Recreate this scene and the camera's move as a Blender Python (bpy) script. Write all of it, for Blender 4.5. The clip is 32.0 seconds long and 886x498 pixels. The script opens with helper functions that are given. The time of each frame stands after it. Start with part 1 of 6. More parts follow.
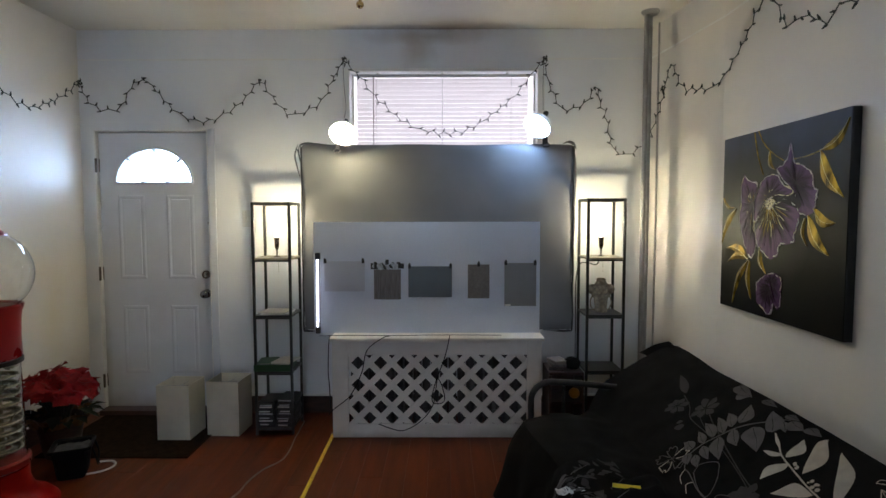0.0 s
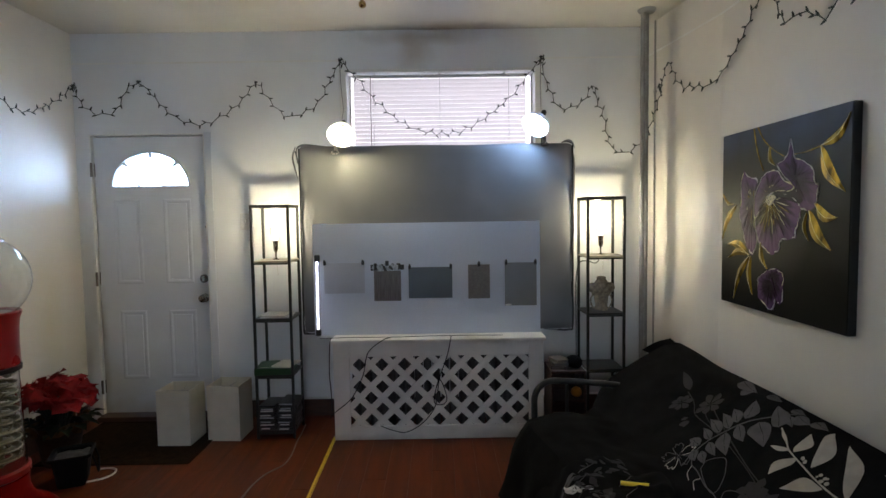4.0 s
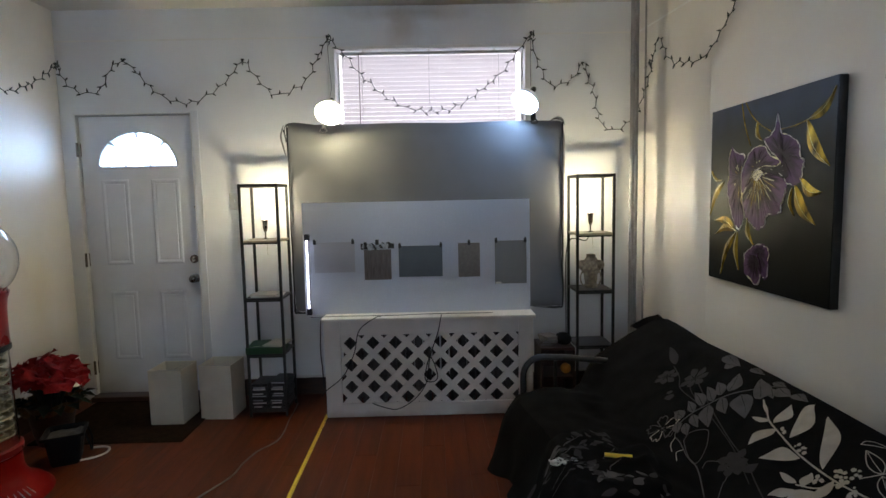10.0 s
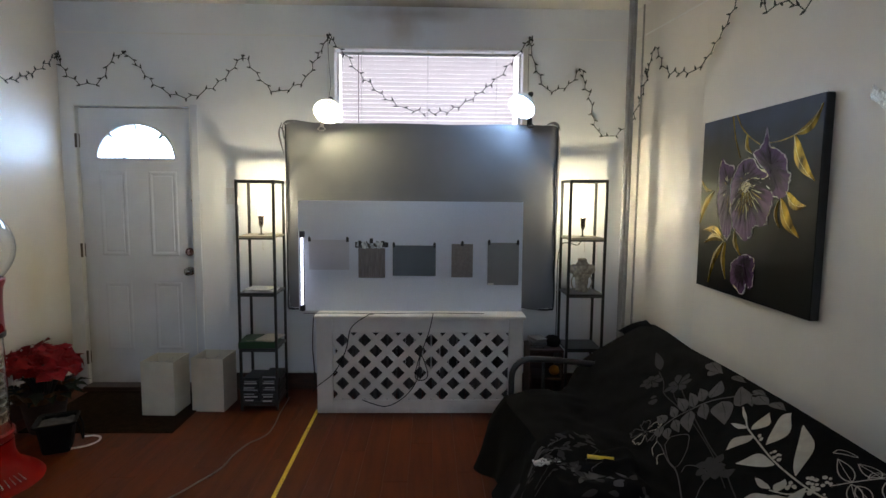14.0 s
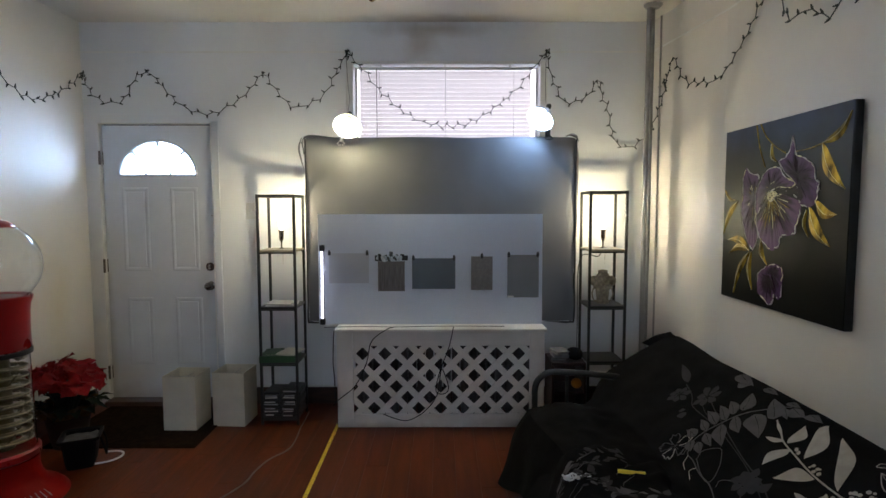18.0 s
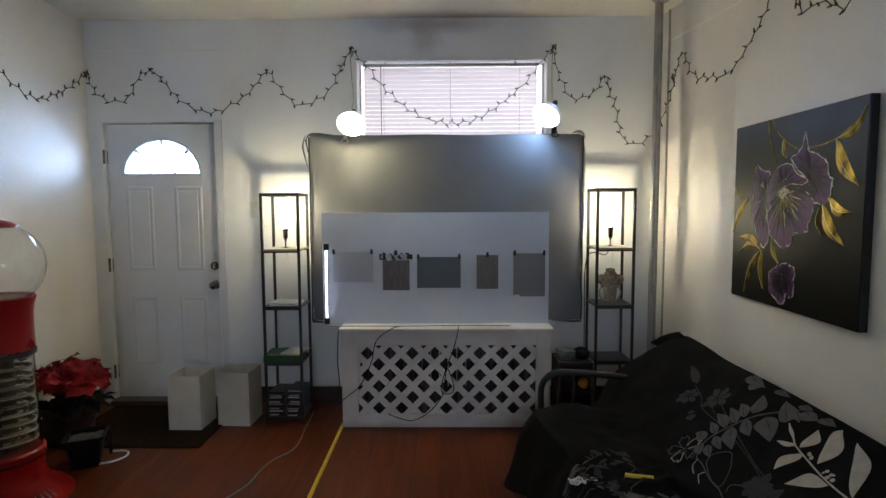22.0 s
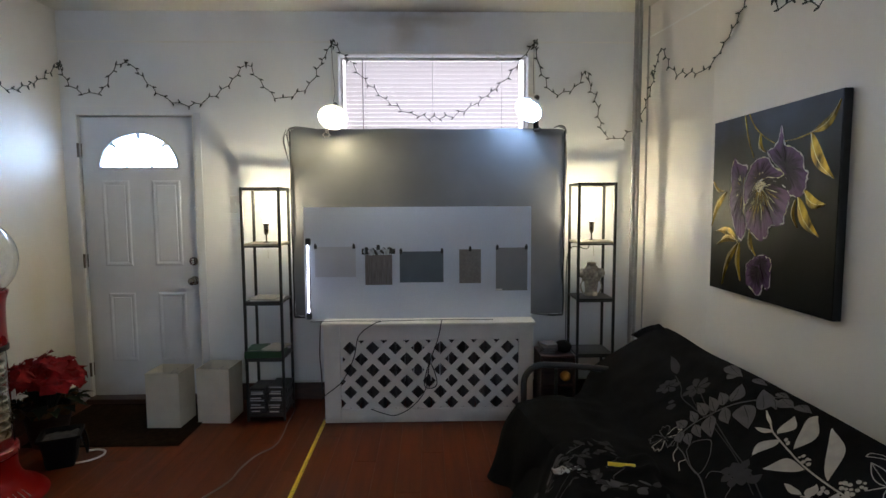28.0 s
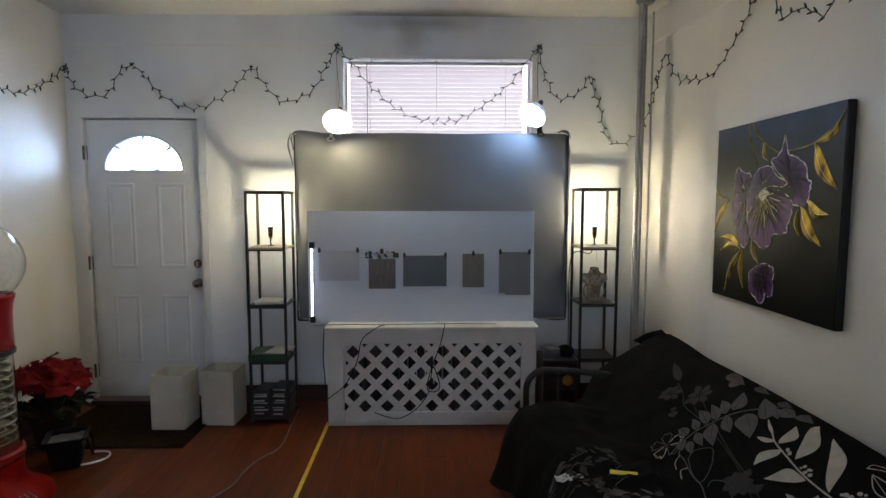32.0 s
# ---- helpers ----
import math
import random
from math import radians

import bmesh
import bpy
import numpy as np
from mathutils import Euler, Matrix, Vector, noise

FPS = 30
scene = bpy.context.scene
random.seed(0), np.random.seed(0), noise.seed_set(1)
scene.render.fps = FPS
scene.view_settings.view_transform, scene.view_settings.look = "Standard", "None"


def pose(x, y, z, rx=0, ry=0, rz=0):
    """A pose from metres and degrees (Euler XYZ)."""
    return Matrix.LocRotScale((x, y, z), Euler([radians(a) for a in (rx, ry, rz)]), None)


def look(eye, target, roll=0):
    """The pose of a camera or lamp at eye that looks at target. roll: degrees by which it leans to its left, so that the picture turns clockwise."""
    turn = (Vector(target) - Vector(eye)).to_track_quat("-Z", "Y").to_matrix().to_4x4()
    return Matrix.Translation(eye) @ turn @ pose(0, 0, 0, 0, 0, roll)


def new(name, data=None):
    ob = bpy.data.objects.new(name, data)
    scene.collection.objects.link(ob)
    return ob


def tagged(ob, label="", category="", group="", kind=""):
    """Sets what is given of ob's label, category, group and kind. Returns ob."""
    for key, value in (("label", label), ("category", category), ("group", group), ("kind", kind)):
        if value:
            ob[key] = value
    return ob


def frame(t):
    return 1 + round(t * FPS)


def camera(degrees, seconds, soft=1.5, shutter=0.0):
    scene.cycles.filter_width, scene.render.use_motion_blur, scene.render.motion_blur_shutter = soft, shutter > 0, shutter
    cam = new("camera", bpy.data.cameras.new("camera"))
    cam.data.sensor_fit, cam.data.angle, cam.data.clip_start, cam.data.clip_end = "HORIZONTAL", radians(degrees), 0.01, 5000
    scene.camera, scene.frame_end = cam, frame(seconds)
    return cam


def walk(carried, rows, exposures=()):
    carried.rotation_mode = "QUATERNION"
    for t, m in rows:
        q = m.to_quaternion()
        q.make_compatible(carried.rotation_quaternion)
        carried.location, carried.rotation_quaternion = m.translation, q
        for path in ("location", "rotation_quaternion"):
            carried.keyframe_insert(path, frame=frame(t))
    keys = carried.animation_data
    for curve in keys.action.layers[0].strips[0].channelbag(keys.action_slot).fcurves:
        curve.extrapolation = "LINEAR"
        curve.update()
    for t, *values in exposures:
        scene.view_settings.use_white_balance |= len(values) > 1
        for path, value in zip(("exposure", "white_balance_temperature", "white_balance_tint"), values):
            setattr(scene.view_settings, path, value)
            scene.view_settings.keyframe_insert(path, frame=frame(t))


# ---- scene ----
cam = camera(78.1, 32.0)
PATH = [
    (0, (0.168, 0.471, 1.463), (0.161, 2.468, 1.34), -0.1),
    (0.5, (0.155, 0.473, 1.447), (0.14, 2.47, 1.337), -0.3),
    (1, (0.127, 0.478, 1.461), (0.115, 2.475, 1.353), -0.2),
    (1.5, (0.119, 0.482, 1.471), (0.108, 2.478, 1.356), -0.2),
    (2, (0.122, 0.475, 1.464), (0.109, 2.471, 1.344), -0.5),
    (2.5, (0.123, 0.464, 1.455), (0.11, 2.461, 1.337), -0.6),
    (3, (0.113, 0.468, 1.454), (0.11, 2.465, 1.338), -0.8),
    (3.5, (0.13, 0.485, 1.459), (0.138, 2.482, 1.339), -0.9),
    (5.5, (0.12, 0.448, 1.455), (0.149, 2.445, 1.341), -0.9),
    (6, (0.132, 0.456, 1.474), (0.163, 2.452, 1.345), -1.4),
    (6.5, (0.136, 0.479, 1.46), (0.168, 2.474, 1.327), -1.2),
    (7, (0.136, 0.504, 1.47), (0.172, 2.498, 1.321), -1.4),
    (7.5, (0.136, 0.5, 1.468), (0.182, 2.493, 1.301), -1.4),
    (8, (0.13, 0.486, 1.463), (0.191, 2.477, 1.285), -0.7),
    (8.5, (0.161, 0.472, 1.444), (0.196, 2.464, 1.261), -1.6),
    (9, (0.146, 0.468, 1.44), (0.181, 2.459, 1.255), -1.1),
    (9.5, (0.138, 0.482, 1.45), (0.196, 2.473, 1.262), -1.2),
    (10, (0.167, 0.476, 1.44), (0.196, 2.467, 1.252), -1.2),
    (10.5, (0.146, 0.469, 1.437), (0.173, 2.46, 1.248), -1.1),
    (11, (0.141, 0.444, 1.436), (0.151, 2.435, 1.248), 0.3),
    (11.5, (0.101, 0.424, 1.422), (0.126, 2.415, 1.234), 0.2),
    (12, (0.089, 0.431, 1.433), (0.157, 2.421, 1.249), 0.5),
    (12.5, (0.113, 0.442, 1.441), (0.207, 2.432, 1.256), 0.2),
    (13, (0.126, 0.43, 1.444), (0.237, 2.419, 1.258), 0.4),
    (13.5, (0.162, 0.429, 1.443), (0.262, 2.418, 1.255), -0.3),
    (14, (0.18, 0.435, 1.46), (0.225, 2.425, 1.265), 0.5),
    (14.5, (0.145, 0.435, 1.443), (0.159, 2.426, 1.253), -0.1),
    (16.5, (0.114, 0.454, 1.45), (0.116, 2.446, 1.27), -0.2),
    (17, (0.115, 0.433, 1.441), (0.119, 2.426, 1.274), -0.5),
    (17.5, (0.113, 0.429, 1.442), (0.119, 2.423, 1.289), -0.3),
    (18, (0.12, 0.44, 1.456), (0.126, 2.434, 1.309), -0.1),
    (18.5, (0.125, 0.454, 1.471), (0.134, 2.448, 1.315), -0.0),
    (19, (0.128, 0.459, 1.465), (0.14, 2.453, 1.31), -0.4),
    (19.5, (0.137, 0.455, 1.458), (0.144, 2.449, 1.308), -0.4),
    (20, (0.128, 0.438, 1.457), (0.133, 2.433, 1.311), -0.5),
    (20.5, (0.123, 0.433, 1.462), (0.127, 2.428, 1.319), -0.5),
    (21, (0.132, 0.446, 1.47), (0.127, 2.44, 1.322), -0.8),
    (21.5, (0.135, 0.467, 1.471), (0.122, 2.462, 1.321), -0.7),
    (22, (0.137, 0.478, 1.464), (0.115, 2.472, 1.306), -0.3),
    (22.5, (0.127, 0.478, 1.467), (0.096, 2.471, 1.306), -0.5),
    (23, (0.129, 0.468, 1.471), (0.08, 2.46, 1.304), -0.4),
    (23.5, (0.135, 0.477, 1.484), (0.072, 2.467, 1.294), 0.1),
    (24, (0.095, 0.464, 1.459), (0.04, 2.453, 1.258), 0.2),
    (24.5, (0.082, 0.46, 1.446), (0.036, 2.449, 1.248), 0.3),
    (25, (0.115, 0.461, 1.447), (0.077, 2.451, 1.252), -0.3),
    (25.5, (0.109, 0.472, 1.446), (0.084, 2.462, 1.253), 0.2),
    (26, (0.091, 0.473, 1.44), (0.085, 2.464, 1.254), -0.0),
    (26.5, (0.109, 0.479, 1.439), (0.14, 2.471, 1.265), -0.3),
    (28.5, (0.132, 0.478, 1.443), (0.183, 2.47, 1.277), -0.2),
    (29, (0.147, 0.473, 1.466), (0.186, 2.465, 1.291), 0.4),
    (29.5, (0.157, 0.466, 1.469), (0.161, 2.459, 1.3), 0.5),
    (30, (0.136, 0.463, 1.473), (0.14, 2.456, 1.315), 0.4),
    (30.5, (0.127, 0.458, 1.478), (0.141, 2.452, 1.324), -0.1),
    (31, (0.128, 0.464, 1.482), (0.144, 2.457, 1.323), -0.6),
    (31.5, (0.116, 0.463, 1.487), (0.144, 2.456, 1.319), 0.0),
    (32, (0.113, 0.468, 1.481), (0.155, 2.46, 1.309), 0.0),
]
walk(cam, [(t, look(eye, target, roll)) for t, eye, target, roll in PATH], [(0.0, 0.21, 6050, 15), (24.6, 0.21, 6050, 15), (25.2, 0.24, 6050, 15), (26.0, 0.51, 6050, 15), (26.5, 0.45, 6050, 15), (28.5, 0.21, 6050, 15), (32.0, 0.21, 6050, 15)])

# ---- the room in numbers ----
XL, XR, YF, YB, ZC = -2.47, 1.75, 4.46, -3.2, 2.79

# ---- light from outside ----
world = bpy.data.worlds.new("world")
scene.world = world
world.use_nodes = True
wn = world.node_tree.nodes
sky = wn.new("ShaderNodeTexSky")
sky.sky_type, sky.sun_disc = "NISHITA", False
sky.sun_elevation, sky.sun_rotation = radians(35), radians(150)
wn["Background"].inputs["Strength"].default_value = 0.1
world.node_tree.links.new(sky.outputs[0], wn["Background"].inputs["Color"])


# ---- materials ----
def mat(name, col, rough=0.6, metal=0.0, var=0.12, scale=6.0, bump=0.1, bscale=120.0, spec=0.5, col2=None, stretch=(1, 1, 1), rand=0.0, bdist=0.002, sheen=0.0):
    m = bpy.data.materials.new(name)
    m.use_nodes = True
    t = m.node_tree
    n, l = t.nodes, t.links
    b = n["Principled BSDF"]
    b.inputs["Metallic"].default_value = metal
    b.inputs["Specular IOR Level"].default_value = spec
    if sheen:
        b.inputs["Sheen Weight"].default_value = sheen
    tc = n.new("ShaderNodeTexCoord")
    mp = n.new("ShaderNodeMapping")
    mp.inputs["Scale"].default_value = stretch
    l.new(tc.outputs["Object"], mp.inputs["Vector"])
    big = n.new("ShaderNodeTexNoise")
    big.inputs["Scale"].default_value, big.inputs["Detail"].default_value = scale, 6
    fine = n.new("ShaderNodeTexNoise")
    fine.inputs["Scale"].default_value, fine.inputs["Detail"].default_value = bscale, 3
    l.new(mp.outputs[0], big.inputs["Vector"])
    l.new(mp.outputs[0], fine.inputs["Vector"])
    dark = [c * (1 - var) for c in col] if col2 is None else col2
    light = [min(1, c * (1 + var)) for c in col] if col2 is None else col
    mix = n.new("ShaderNodeMix")
    mix.data_type = "RGBA"
    mix.inputs["A"].default_value, mix.inputs["B"].default_value = (*dark, 1), (*light, 1)
    ramp = n.new("ShaderNodeMapRange")
    ramp.inputs["From Min"].default_value, ramp.inputs["From Max"].default_value = 0.3, 0.7
    l.new(big.outputs["Fac"], ramp.inputs["Value"])
    l.new(ramp.outputs[0], mix.inputs["Factor"])
    out = mix.outputs["Result"]
    if rand:
        oi = n.new("ShaderNodeObjectInfo")
        mr = n.new("ShaderNodeMapRange")
        mr.inputs["To Min"].default_value, mr.inputs["To Max"].default_value = 1 - rand, 1 + rand
        l.new(oi.outputs["Random"], mr.inputs["Value"])
        sh = n.new("ShaderNodeVectorMath")
        sh.operation = "SCALE"
        sh.inputs[0].default_value = (37, 53, 71)
        l.new(oi.outputs["Random"], sh.inputs["Scale"])
        l.new(sh.outputs[0], mp.inputs["Location"])
        hs = n.new("ShaderNodeHueSaturation")
        l.new(mr.outputs[0], hs.inputs["Value"])
        l.new(out, hs.inputs["Color"])
        out = hs.outputs["Color"]
    l.new(out, b.inputs["Base Color"])
    rr = n.new("ShaderNodeMapRange")
    rr.inputs["To Min"].default_value, rr.inputs["To Max"].default_value = max(0.02, rough - 0.1), min(1, rough + 0.1)
    l.new(fine.outputs["Fac"], rr.inputs["Value"])
    l.new(rr.outputs[0], b.inputs["Roughness"])
    if bump:
        bp = n.new("ShaderNodeBump")
        bp.inputs["Strength"].default_value, bp.inputs["Distance"].default_value = bump, bdist
        l.new(fine.outputs["Fac"], bp.inputs["Height"])
        l.new(bp.outputs[0], b.inputs["Normal"])
    return m


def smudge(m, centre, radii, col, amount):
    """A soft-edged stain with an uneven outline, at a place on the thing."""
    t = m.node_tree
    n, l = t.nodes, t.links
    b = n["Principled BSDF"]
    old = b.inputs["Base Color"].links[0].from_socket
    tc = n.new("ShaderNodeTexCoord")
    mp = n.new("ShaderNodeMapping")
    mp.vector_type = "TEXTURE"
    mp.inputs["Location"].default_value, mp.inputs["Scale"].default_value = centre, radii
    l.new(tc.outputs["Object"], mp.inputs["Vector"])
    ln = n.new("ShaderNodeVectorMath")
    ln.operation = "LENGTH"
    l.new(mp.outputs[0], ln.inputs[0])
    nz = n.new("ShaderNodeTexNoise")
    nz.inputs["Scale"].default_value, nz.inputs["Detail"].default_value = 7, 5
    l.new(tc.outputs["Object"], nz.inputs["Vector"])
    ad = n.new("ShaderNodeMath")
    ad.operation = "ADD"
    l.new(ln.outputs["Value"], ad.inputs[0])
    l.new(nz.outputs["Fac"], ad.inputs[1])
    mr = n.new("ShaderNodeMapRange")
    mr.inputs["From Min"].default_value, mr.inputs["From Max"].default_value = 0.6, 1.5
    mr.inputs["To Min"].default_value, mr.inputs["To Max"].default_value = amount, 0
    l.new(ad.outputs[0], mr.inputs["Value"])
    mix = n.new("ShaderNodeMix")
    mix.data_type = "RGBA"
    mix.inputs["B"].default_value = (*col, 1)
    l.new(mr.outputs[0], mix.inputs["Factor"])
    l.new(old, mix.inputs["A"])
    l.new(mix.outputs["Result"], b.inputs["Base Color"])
    return m


def glow(name, col, strength):
    m = bpy.data.materials.new(name)
    m.use_nodes = True
    b = m.node_tree.nodes["Principled BSDF"]
    b.inputs["Base Color"].default_value = (0.8, 0.8, 0.8, 1)
    b.inputs["Emission Color"].default_value = (*col, 1)
    b.inputs["Emission Strength"].default_value = strength
    return m


def clear(name, col=(1, 1, 1), rough=0.02, ior=1.45):
    m = bpy.data.materials.new(name)
    m.use_nodes = True
    b = m.node_tree.nodes["Principled BSDF"]
    b.inputs["Base Color"].default_value = (*col, 1)
    b.inputs["Transmission Weight"].default_value = 1
    b.inputs["Roughness"].default_value, b.inputs["IOR"].default_value = rough, ior
    return m


WALL = mat("wall paint", (0.755, 0.762, 0.775), 0.55, var=0.05, scale=2.2, bump=0.25, bscale=60, spec=0.3)
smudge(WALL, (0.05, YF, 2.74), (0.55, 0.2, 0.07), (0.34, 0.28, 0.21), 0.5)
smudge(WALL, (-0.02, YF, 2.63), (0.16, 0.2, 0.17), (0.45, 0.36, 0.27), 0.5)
WALLSIDE = mat("side wall paint", (0.69, 0.652, 0.60), 0.50, var=0.06, scale=1.8, bump=0.12, bscale=22, spec=0.75)
smudge(WALLSIDE, (XL, 4.1, 0.8), (0.3, 0.16, 0.5), (0.62, 0.53, 0.33), 0.5)
CEIL = mat("ceiling paint", (0.66, 0.63, 0.57), 0.75, var=0.07, scale=1.5, bump=0.3, bscale=45, spec=0.2)
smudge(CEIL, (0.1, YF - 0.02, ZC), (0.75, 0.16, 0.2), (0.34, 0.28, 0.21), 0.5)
DOORP = mat("door paint", (0.645, 0.66, 0.695), 0.4, var=0.04, scale=5, bump=0.12, bscale=90, spec=0.4)
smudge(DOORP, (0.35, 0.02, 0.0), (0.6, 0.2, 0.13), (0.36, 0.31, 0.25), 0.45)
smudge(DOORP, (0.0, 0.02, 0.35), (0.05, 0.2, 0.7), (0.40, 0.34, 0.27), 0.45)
smudge(DOORP, (0.74, 0.02, 0.86), (0.09, 0.2, 0.2), (0.42, 0.38, 0.33), 0.35)
TRIM = mat("white trim", (0.76, 0.75, 0.72), 0.45, var=0.06, scale=8, bump=0.15, bscale=90)
CABP = mat("cover paint", (0.72, 0.68, 0.63), 0.42, var=0.07, scale=7, bump=0.2, bscale=80)
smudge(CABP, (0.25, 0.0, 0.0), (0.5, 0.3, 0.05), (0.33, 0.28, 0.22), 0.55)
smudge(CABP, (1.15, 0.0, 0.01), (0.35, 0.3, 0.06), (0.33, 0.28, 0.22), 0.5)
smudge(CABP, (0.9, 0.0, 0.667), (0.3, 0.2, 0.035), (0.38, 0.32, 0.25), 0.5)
FLOOR = mat("red laminate", (0.136, 0.0280, 0.0058), 0.42, var=0.3, scale=3, bump=0.06, bscale=30, stretch=(6, 0.6, 6), rand=0.07, col2=(0.072, 0.0158, 0.0040), spec=0.16)
BASEB = mat("dark wood baseboard", (0.05, 0.022, 0.014), 0.4, var=0.3, scale=9, stretch=(1, 1, 6))
BLACKM = mat("black metal", (0.018, 0.017, 0.017), 0.45, var=0.2, scale=20, bump=0.2, bscale=250)
BLACKW = mat("black laminate", (0.02, 0.018, 0.017), 0.4, var=0.25, scale=12, stretch=(1, 6, 1))
LITSHELF = mat("pale shelf board", (0.35, 0.31, 0.22), 0.5, var=0.15)
PIPE = mat("grey painted pipe", (0.29, 0.28, 0.27), 0.4, var=0.15, scale=14, bump=0.2)
KNOB = mat("dark satin nickel", (0.22, 0.20, 0.18), 0.25, metal=1, var=0.1, scale=40, bump=0.05)
STEEL = mat("brushed steel", (0.55, 0.53, 0.5), 0.28, metal=1, var=0.1, scale=40, bump=0.05)
CHROME = mat("chrome", (0.75, 0.75, 0.75), 0.12, metal=1, var=0.05, bump=0.03)
BRASS = mat("aged brass", (0.55, 0.40, 0.18), 0.25, metal=1, var=0.15, scale=30)
BRONZE = mat("dark hinge", (0.12, 0.10, 0.085), 0.4, metal=0.8, var=0.2)
GREYCLOTH = mat("grey fabric", (0.195, 0.195, 0.205), 0.9, var=0.07, scale=3, bump=0.35, bscale=500, spec=0.15, sheen=0.15)
BOARD = mat("white board", (0.655, 0.69, 0.775), 0.26, var=0.03, scale=3, bump=0, spec=0.5)
RUBBER = mat("black rubber", (0.015, 0.015, 0.015), 0.6, var=0.2, bump=0.1)
PLASTIC = mat("black plastic", (0.012, 0.012, 0.013), 0.4, var=0.15, bump=0.06)
GREYCORD = mat("grey cord", (0.18, 0.165, 0.155), 0.5, var=0.1)
WHITEPL = mat("white plastic", (0.66, 0.65, 0.62), 0.35, var=0.05)
YELLOW = mat("yellow tape blade", (0.80, 0.60, 0.03), 0.35, var=0.08, scale=25)
SHADE = mat("off-white shade paper", (0.66, 0.615, 0.50), 0.7, var=0.06, scale=9, bump=0.2, bscale=160, spec=0.2)
MAT = mat("brown doormat", (0.021, 0.0125, 0.0075), 0.95, var=0.3, scale=30, bump=0.6, bscale=350, spec=0.02)
RED = mat("red enamel", (0.23, 0.006, 0.007), 0.3, var=0.12, scale=3, bump=0, bscale=6)
REDPL = mat("red plastic", (0.23, 0.006, 0.003), 0.42, var=0.1, scale=6, bump=0, bscale=6, spec=0.07)
BLACKCLOTH = mat("black cotton", (0.0100, 0.0094, 0.0092), 0.95, var=0.3, scale=8, bump=0.4, bscale=400, spec=0.02)
LEAFLIGHT = mat("pale print", (0.41, 0.365, 0.305), 0.92, var=0.12, scale=25, bump=0.3, bscale=400, spec=0.1)
LEAFMID = mat("grey print", (0.094, 0.087, 0.085), 0.92, var=0.15, scale=25, bump=0.3, bscale=400, spec=0.1)
LEAFDARK = mat("dark grey print", (0.041, 0.038, 0.037), 0.92, var=0.15, scale=25, bump=0.3, bscale=400, spec=0.1)
GLASS = clear("thin glass")
GLOBE = clear("clear plastic", (0.98, 0.99, 1.0), 0.03, 1.48)
WARM = glow("warm bulb", (0.97, 0.845, 0.50), 650)
CLAMPWARM = glow("warm white bulb", (1.0, 0.88, 0.48), 250)
CLAMPCOOL = glow("cool white bulb", (0.44, 0.68, 1.0), 150)
LED = glow("led strip", (0.86, 0.86, 1.0), 9)
BULBNECK = glow("frosted lower bulb", (1.0, 0.86, 0.62), 14)
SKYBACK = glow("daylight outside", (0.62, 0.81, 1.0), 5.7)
SKYGLOW = glow("bright overcast sky", (0.46, 0.70, 1.0), 38)
SIDEGLOW = glow("sunlit front across the street", (0.50, 0.72, 1.0), 50)
BRICKGLOW = glow("sunlit wall opposite", (1.0, 0.96, 0.97), 2.0)

# blind slats let part of the daylight through
SLAT = bpy.data.materials.new("blind slat")
SLAT.use_nodes = True
_n, _l = SLAT.node_tree.nodes, SLAT.node_tree.links
_tr = _n.new("ShaderNodeBsdfTranslucent")
_tr.inputs["Color"].default_value = (0.82, 0.785, 0.785, 1)
_mx = _n.new("ShaderNodeMixShader")
_mx.inputs["Fac"].default_value = 0.62
_n["Principled BSDF"].inputs["Base Color"].default_value = (0.74, 0.70, 0.70, 1)
_n["Principled BSDF"].inputs["Roughness"].default_value = 0.45
_l.new(_n["Principled BSDF"].outputs[0], _mx.inputs[1])
_l.new(_tr.outputs[0], _mx.inputs[2])
_l.new(_mx.outputs[0], _n["Material Output"].inputs["Surface"])


# ---- mesh helpers ----
def part(name, bm, material, parent=None, label="", smooth=False, at=None):
    me = bpy.data.meshes.new(name)
    bmesh.ops.recalc_face_normals(bm, faces=bm.faces)
    bm.to_mesh(me)
    bm.free()
    me.materials.append(material)
    if smooth:
        me.polygons.foreach_set("use_smooth", [True] * len(me.polygons))
        me.set_sharp_from_angle(angle=radians(42))
    ob = new(name, me)
    if parent is not None:
        ob.parent = parent
    if at is not None:
        ob.matrix_basis = at
    if label:
        tagged(ob, label)
    return ob


def thing(name, at, label, category, group="", kind=""):
    ob = new(name)
    ob.matrix_basis = at if isinstance(at, Matrix) else Matrix.Translation(at)
    ob.empty_display_size = 0.05
    return tagged(ob, label, category, group, kind)


def share(ob, parent, at):
    """One more piece on the same mesh."""
    c = new(ob.name.split(".")[0], ob.data)
    c.parent, c.matrix_basis = parent, at
    return c


def box(lo, hi, bevel=0.0, seg=2, bm=None, rot=None):
    bm = bm or bmesh.new()
    c = [(a + b) / 2 for a, b in zip(lo, hi)]
    s = [b - a for a, b in zip(lo, hi)]
    m = Matrix.Translation(c) @ (rot or Matrix()) @ Matrix.Diagonal((*s, 1))
    made = bmesh.ops.create_cube(bm, size=1, matrix=m)
    if bevel:
        vs = set(made["verts"])
        es = [e for e in bm.edges if e.verts[0] in vs and e.verts[1] in vs]
        bmesh.ops.bevel(bm, geom=es, offset=bevel, segments=seg, affect="EDGES", profile=0.5)
    return bm


